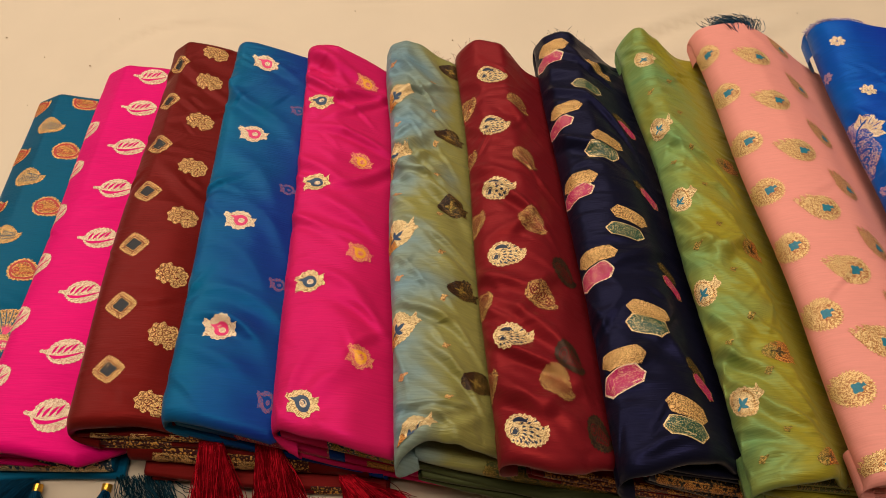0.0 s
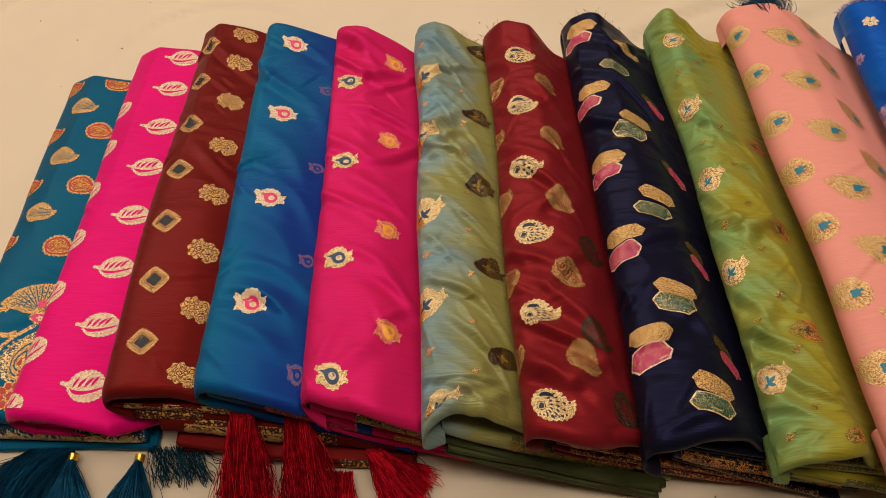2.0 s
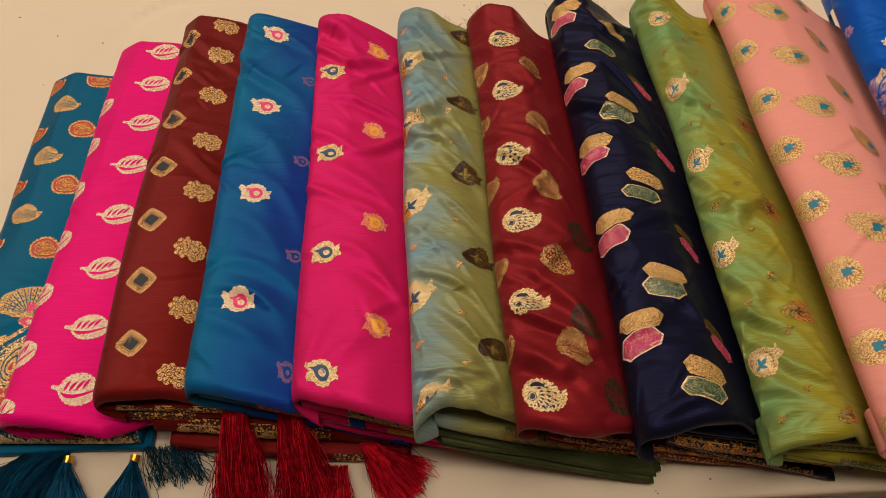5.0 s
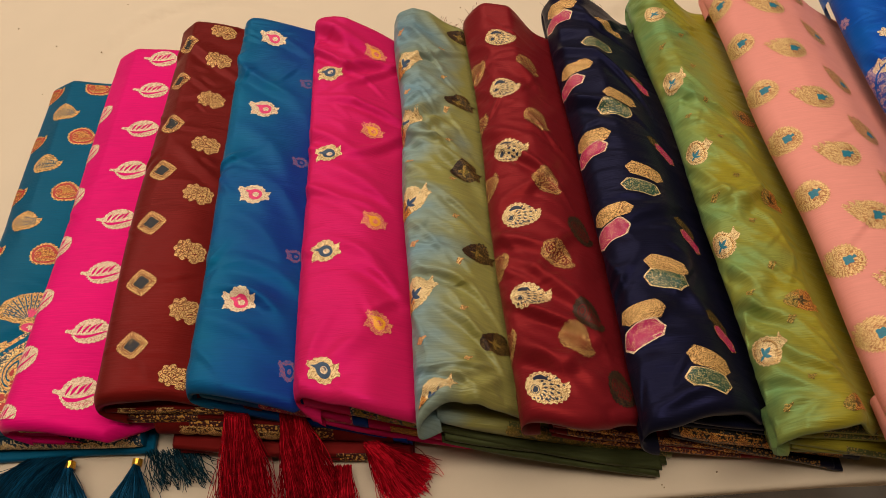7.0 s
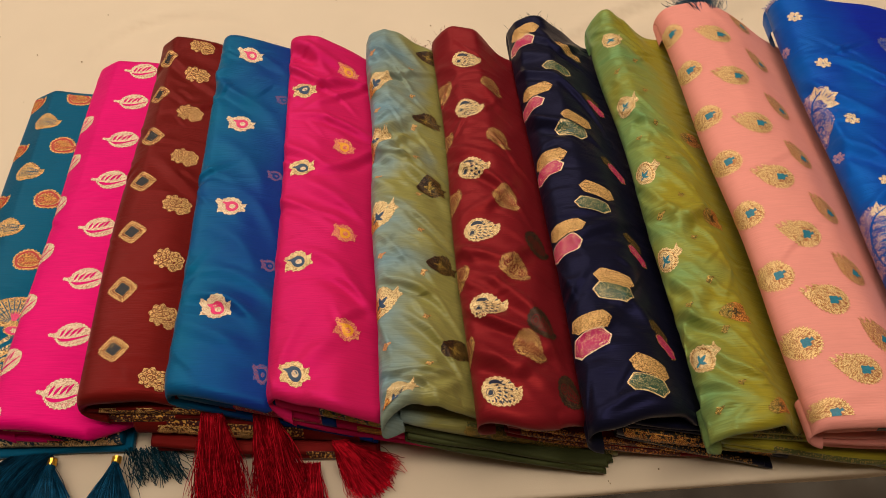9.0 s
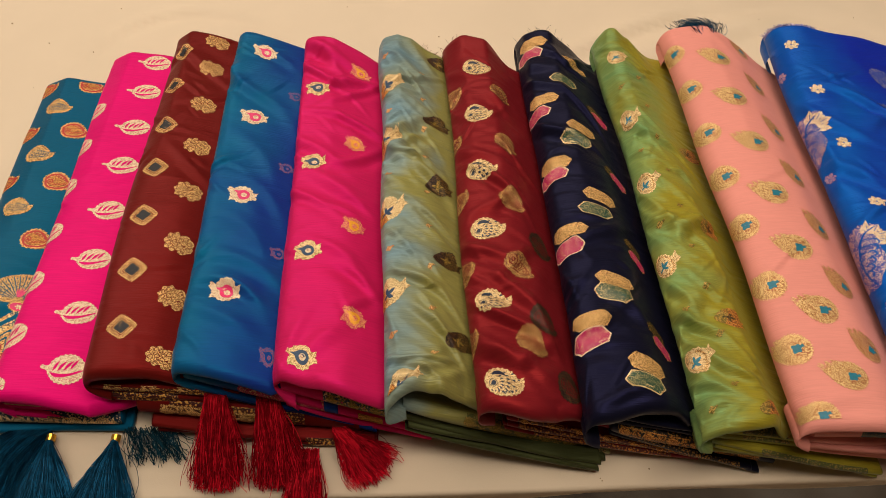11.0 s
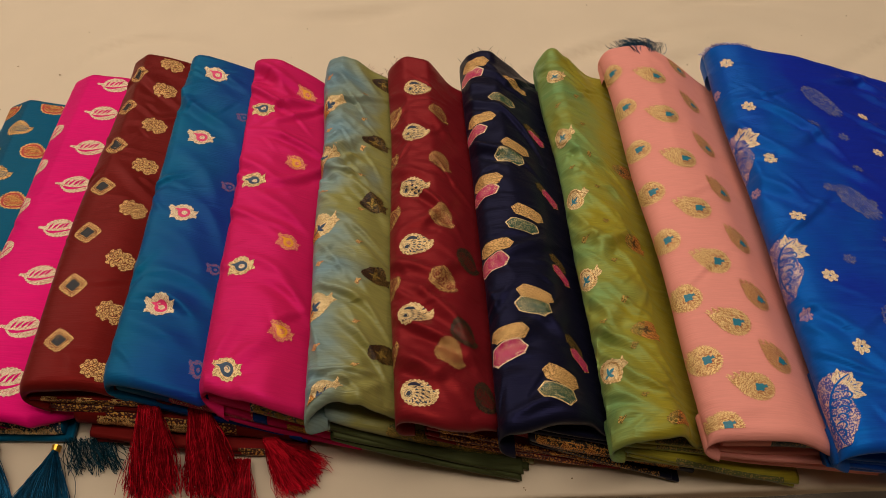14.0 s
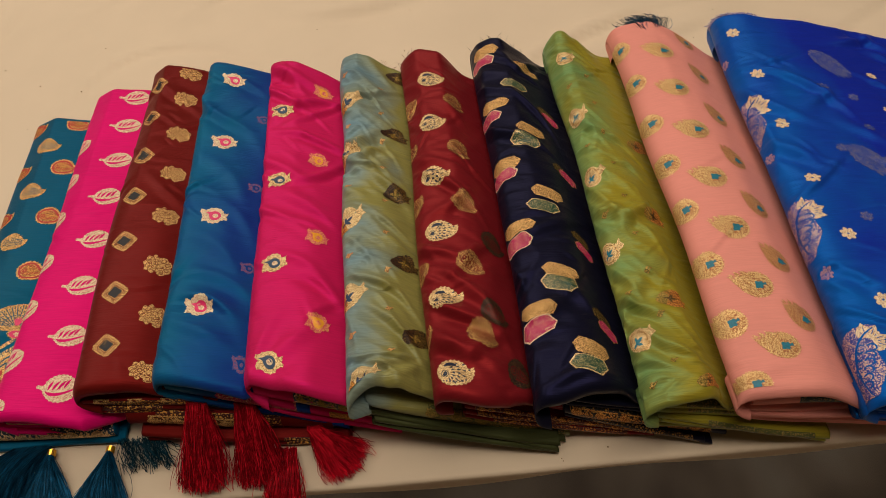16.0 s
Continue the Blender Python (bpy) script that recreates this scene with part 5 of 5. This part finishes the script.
def eye():
    s = Shape()
    s.blob(0, 0, 10, 6, GOLD, 0.6, 0, 14, 0.04, seg=56, rings=2)
    s.blob(0, 0, 8.2, 4.6, PINK_T, 0.75, seg=24, rings=2)
    for i in range(6):
        a = i * math.pi / 3
        s.ribbon([(0.5 * math.cos(a), 0.5 * math.sin(a)), (3.6 * math.cos(a), 3.0 * math.sin(a))], (0.4, 1.0, 0.4), CREAM, 0.95, 5, 2)
    return s


def scroll():
    """The curling neck below the plume and the filled drop that it encloses."""
    s = Shape()
    body = ((12, 42), (2, 34), (-12, 20), (-24, 4), (-27, -14), (-19, -30), (-4, -36), (12, -32), (24, -18), (26, 4), (22, 28))
    s.outline(body, GOLD_TEAL, 0.26, (0, -6), n=110)
    s.outline(body, GOLD, 0.36, (0, -6), 0.4, 40, n=160, hole=0.86, rings=2)
    s.outline(body, TEAL, 0.44, (0, -6), n=110, hole=0.80, size=0.84, rings=1)
    for q in range(26):
        a = q * 2 * math.pi / 26
        s.ribbon([(17 * math.cos(a), -8 + 21 * math.sin(a)), (19.5 * math.cos(a + 0.1), -8 + 24 * math.sin(a + 0.1))], (0.4, 1.5, 0.4), GOLD, 0.42, 5, 3)
    drop = ((6, 16), (-3, 8), (-9, -4), (-8, -17), (0, -24), (8, -19), (10, -6), (8, 6))
    for r, m in ((1.0, GOLD), (0.82, TEAL), (0.72, GOLD), (0.5, TEAL), (0.4, GOLD), (0.18, RED_T)):
        s.outline(drop, m, 0.4 + 0.2 * (1 - r), (0, -9), 0.35 if r > 0.9 else 0, 24, n=72, size=r, rings=2)
    s.ribbon([(-12, 21), (-24, 14), (-31, 20), (-38, 26)], (3.0, 2.6, 2.2, 0.4), GOLD, 0.40, 16, 4, 0.4)
    return s


def rosette(k=1.0):
    s = Shape()
    for i in range(9):
        a = i * 2 * math.pi / 9
        s.blob(8.2 * k * math.cos(a), 8.2 * k * math.sin(a), 3.8 * k, 3.3 * k, GOLD, 0.75, a, seg=14, rings=1)
        s.blob(7.6 * k * math.cos(a), 7.6 * k * math.sin(a), 2.8 * k, 2.4 * k, RED_T, 0.95, a, seg=12, rings=1)
    s.blob(0, 0, 5.2 * k, 5.2 * k, GOLD, 1.0, 0, 8, 0.08, seg=32, rings=2)
    s.blob(0, 0, 3.2 * k, 3.2 * k, RED_T, 1.15, 0, 6, 0.15, seg=24, rings=1)
    return s


def side_scroll():
    """The half of the next figure that turns down over the left side of the fold."""
    s = Shape()
    s.ribbon([(12, -46), (4, -20), (-6, 8), (-8, 30), (-4, 50)], (21, 16, 12, 9, 4), GOLD_TEAL, 0.26, 34, 9)
    edge = [(33, -46), (22, -30), (12, -6), (4, 12), (0, 30), (8, 42), (16, 34)]
    s.ribbon(edge, (2.8, 2.8, 2.6, 2.4, 2.2, 2.6, 1.8), GOLD, 0.36, 44, 4, 0.4)
    s.ribbon([(x - 5.5, y) for x, y in edge[:5]], (1.0, 1.0, 0.9, 0.8), GOLD, 0.34, 36, 3, 0.3)
    s.ribbon([(x - 9.5, y) for x, y in edge[:5]], (1.6, 1.6, 1.4, 1.0), GOLD, 0.34, 36, 3, 0.5)
    s.ribbon([(-10, 24), (-4, 32), (-2, 40)], (2.5, 3.5, 1.0), PINK_T, 0.5, 8, 3)
    for i in range(9):
        s.blob(12 - 2.0 * i, -42 + 8.0 * i, 2.4, 2.8, GOLD, 0.42, 0.7 * i, 6, 0.15, seg=24, rings=1)
    return s


A = S["A"]
weave(A, plume(), 0.080, 0.089, 0.0, 0.90, "plume")
weave(A, scroll(), 0.041, 0.087, 0.0, 0.86, "scroll")
weave(A, eye(), 0.074, 0.091, 0.0, 0.85, "eye_motif")
weave(A, rosette(), 0.009, 0.089, 0.0, 0.95, "rosette")
weave(A, rosette(0.5), 0.0255, 0.093, 0.0, 1.0, "rosette")
weave(A, side_scroll(), 0.046, 0.047, 0.0, 1.0, "scroll")


# ---- tassels and loose threads ----
def thread_mat(name, hexa, rough=0.38):
    m, nt, b = mat(name)
    g = nt.nodes.new("ShaderNodeNewGeometry")
    c = rgb(hexa)
    n = node(nt, "ShaderNodeTexNoise", Scale=160.0, Detail=2.0)
    nt.links.new(coords(nt, (1, 1, 1)), n.inputs["Vector"])
    mx = node(nt, "ShaderNodeMath")
    mx.operation = "MULTIPLY_ADD"
    mx.inputs[1].default_value = 0.7
    nt.links.new(n.outputs[0], mx.inputs[0])
    lo = node(nt, "ShaderNodeMath")
    lo.operation = "MULTIPLY_ADD"
    lo.inputs[1].default_value, lo.inputs[2].default_value = 0.75, -0.22
    nt.links.new(g.outputs["Random Per Island"], lo.inputs[0])
    nt.links.new(lo.outputs[0], mx.inputs[2])
    nt.links.new(ramp(nt, mx.outputs[0], [(0.05, scaled(c, 0.25)), (0.55, scaled(c, 0.9)), (0.95, scaled(c, 2.8))]), b.inputs["Base Color"])
    b.inputs["Roughness"].default_value = rough
    b.inputs["Specular IOR Level"].default_value = 0.3
    b.inputs["Specular Tint"].default_value = scaled(c, 4.0)
    return m


TH_TEAL = thread_mat("teal_silk_thread", "0C3852")
TH_RED = thread_mat("crimson_silk_thread", "860C18", 0.32)
TH_DARK = thread_mat("dark_thread", "0C2630")
TH_LILAC = thread_mat("lilac_thread", "9C96C8", 0.6)
TH_MAROON = thread_mat("maroon_thread", "70182C", 0.6)
BEAD = plain("gold_wire", "E0A840", 0.3, 0.9, 0.3, 800)


def tubes(name, paths, radius, material):
    """Many fine threads: three-sided tubes along paths [threads, points, 3]."""
    paths = np.asarray(paths)
    n, k = paths.shape[:2]
    tan = np.gradient(paths, axis=1)
    tan /= np.linalg.norm(tan, axis=2, keepdims=True) + 1e-12
    up = np.array([0.31, 0.22, 0.92])
    a = np.cross(tan, up)
    a /= np.linalg.norm(a, axis=2, keepdims=True) + 1e-12
    b = np.cross(tan, a)
    ring = np.stack([paths + radius * (a * math.cos(q) + b * math.sin(q)) for q in (0.0, 2.094, 4.189)], 2)
    v = ring.reshape(-1, 3)
    idx = np.arange(n * k * 3).reshape(n, k, 3)
    f = []
    for j in range(3):
        q = (j + 1) % 3
        f.append(np.stack([idx[:, :-1, j], idx[:, :-1, q], idx[:, 1:, q], idx[:, 1:, j]], -1).reshape(-1, 4))
    me = bpy.data.meshes.new(name)
    me.from_pydata(v.tolist(), [], np.concatenate(f).tolist())
    me.materials.append(material)
    me.update()
    return me


EDGE = -0.226


def tassel(key, seed, knot, ang, length, spread, count, material, bead=True, rest=0.004, heap=0.009, label="silk tassel", sweep=0.0, radius=0.00027, neck=0.14, width=0.0012):
    """A tassel that fans out from its bound neck, comes down on what lies below it and hangs over the table's edge where it reaches it."""
    rng = np.random.default_rng(seed)
    base = S[key].base
    t = np.linspace(0, 1, 13)
    paths = []
    for _ in range(count):
        da = rng.normal(0, spread * 0.5)
        da = max(-spread, min(spread, da))
        l = length * rng.uniform(0.72, 1.07) ** 0.8
        lift = heap * (1 - (da / spread) ** 2) * rng.uniform(0.15, 1.0)
        w = np.clip(t / neck, 0, 1) * np.clip(0.75 + 0.25 * t / 0.6, 0, 1)
        side = rng.uniform(-width, width)
        a = radians(ang) + da * w * (1.75 - 1.25 * t) + sweep * t * t
        step = l / 12
        x = knot[0] + side * abs(math.sin(radians(ang))) + np.concatenate([[0], np.cumsum(np.cos(a[1:]) * step)])
        y = knot[1] + rng.normal(0, 0.0010) + np.concatenate([[0], np.cumsum(np.sin(a[1:]) * step)])
        if rng.uniform() < 0.06:
            # a strand that has come loose
            bow = rng.normal(0, 0.006)
            x, y = x + bow * np.sin(t * rng.uniform(2, 5)) * t, y + abs(bow) * 0.7 * np.sin(t * rng.uniform(2, 5)) * t
        x = x + 0.0022 * np.sin(t * rng.uniform(4, 13) + rng.uniform(0, 6)) * t
        y = y + 0.0022 * np.sin(t * rng.uniform(4, 13) + rng.uniform(0, 6)) * t
        z = rest + (knot[2] - rest) * (1 - t) ** 1.6 + lift * np.sin(np.pi * np.clip(t * 1.05, 0, 1)) ** 0.8 + rng.uniform(0, 0.003)
        over = np.maximum(EDGE - y, 0)
        z = z - 7.0 * over * over
        paths.append(np.stack([x, y, z], -1))
    tas = part("tassel", tubes("tassel", np.array(paths) - base, radius, material), S[key].thing, label)
    if bead:
        bm = bmesh.new()
        for i in range(4):
            o = Vector((knot[0] + math.cos(radians(ang)) * 0.0014 * (i - 1), knot[1] + math.sin(radians(ang)) * 0.0014 * (i - 1), knot[2] + 0.0004)) - Vector(base)
            rot = Matrix.Rotation(radians(ang), 4, "Z") @ Matrix.Rotation(math.pi / 2, 4, "Y")
            bmesh.ops.create_cone(bm, cap_ends=True, segments=12, radius1=0.0040, radius2=0.0036, depth=0.0013, matrix=Matrix.Translation(o) @ rot)
        me = bpy.data.meshes.new("binding")
        bm.to_mesh(me)
        bm.free()
        me.materials.append(BEAD)
        ob = new("binding", me)
        ob.parent = tas
        ob["label"] = "gold wire binding"
    return tas


tassel("A", 101, (-0.176, -0.174, 0.010), 238, 0.062, 0.58, 1170, TH_TEAL, False, width=0.022, heap=0.012, label="dark teal silk tassel")
tassel("A", 102, (-0.158, -0.179, 0.010), 275, 0.095, 0.42, 1080, TH_TEAL, label="dark teal silk tassel")
tassel("A", 103, (-0.104, -0.180, 0.009), 268, 0.095, 0.42, 1080, TH_TEAL, label="dark teal silk tassel")
tassel("A", 104, (-0.078, -0.172, 0.008), 300, 0.031, 0.55, 140, TH_DARK, False, label="loose dark teal fringe threads", heap=0.006, width=0.024, radius=0.0003)
tassel("C", 105, (-0.012, -0.166, 0.054), 268, 0.058, 0.36, 1250, TH_RED, False, heap=0.013, label="crimson silk tassel", rest=0.010, width=0.009)
tassel("C", 106, (0.029, -0.168, 0.052), 279, 0.056, 0.36, 1150, TH_RED, False, heap=0.014, label="crimson silk tassel", rest=0.010, width=0.009)
tassel("C", 107, (0.058, -0.196, 0.012), 268, 0.066, 0.26, 560, TH_RED, False, heap=0.006, label="crimson silk tassel", rest=0.004, width=0.009)
tassel("C", 108, (0.084, -0.184, 0.024), 318, 0.044, 0.52, 1115, TH_RED, False, heap=0.008, label="crimson silk tassel", rest=0.005, width=0.009)
tassel("J", 109, (0.452, 0.207, 0.092), 95, 0.044, 0.75, 260, TH_TEAL, False, heap=0.012, label="dark teal tassel behind the fold", rest=0.088, radius=0.0003, width=0.008)


def fringe(key, seed, u, v0, v1, count, length, material, sgn=1.0, label="frayed selvage threads", radius=0.00025):
    """Short frayed threads standing out from a cut edge."""
    rng = np.random.default_rng(seed)
    s = S[key]
    v = rng.uniform(v0, v1, count)
    p, _ = s.at(np.full(count, u), v)
    paths = []
    for q in p:
        a = rng.normal(0, 0.5)
        l = length * rng.uniform(0.4, 1.2)
        t = np.linspace(0, 1, 6)
        d = s.d * sgn * math.cos(a) + s.n * math.sin(a)
        bend = rng.normal(0, 0.25)
        xy = q[:2] + np.outer(l * t, d) + np.outer(l * bend * t * t, s.n)
        paths.append(np.concatenate([xy, (q[2] - 0.001 + rng.uniform(-0.1, 0.5) * l * t * (1.2 - t))[:, None]], -1))
    tagged(part("fringe", tubes("fringe", np.array(paths) - s.base, radius, material), s.thing, label), kind="stuff")


fringe("K", 201, S["K"].length + 0.002, 0.020, 0.075, 460, 0.0045, TH_LILAC)
fringe("H", 202, S["H"].length, 0.02, 0.10, 22, 0.011, TH_DARK, radius=0.00015)
fringe("G", 203, S["G"].length, 0.015, 0.05, 14, 0.010, TH_MAROON, radius=0.00015)
fringe("F", 204, S["F"].length, 0.08, 0.10, 12, 0.009, TH_MAROON, radius=0.00015)
fringe("A", 205, 0.0, 0.02, 0.03, 10, 0.01, TH_DARK, -1.0, radius=0.00015)


def lint():
    """Specks of lint and dust on the sheet."""
    rng = np.random.default_rng(77)
    bm = bmesh.new()
    for _ in range(26):
        x, y = rng.uniform(-0.42, 0.85), rng.uniform(0.26, 0.45)
        if rng.uniform() < 0.12:
            x, y = rng.uniform(0.10, 0.6), rng.uniform(-0.222, -0.212)
        r = rng.uniform(0.0004, 0.0010)
        bmesh.ops.create_icosphere(bm, subdivisions=1, radius=r, matrix=Matrix.Translation((x, y, float(sheet_z(np.array(x), np.array(y))) + r * 0.5)))
    me = bpy.data.meshes.new("lint")
    bm.to_mesh(me)
    bm.free()
    me.materials.append(plain("brown_lint", "9C8468", 0.9))
    tagged(new("lint", me), "tiny brown specks of lint on the sheet", "lint", kind="stuff")


lint()
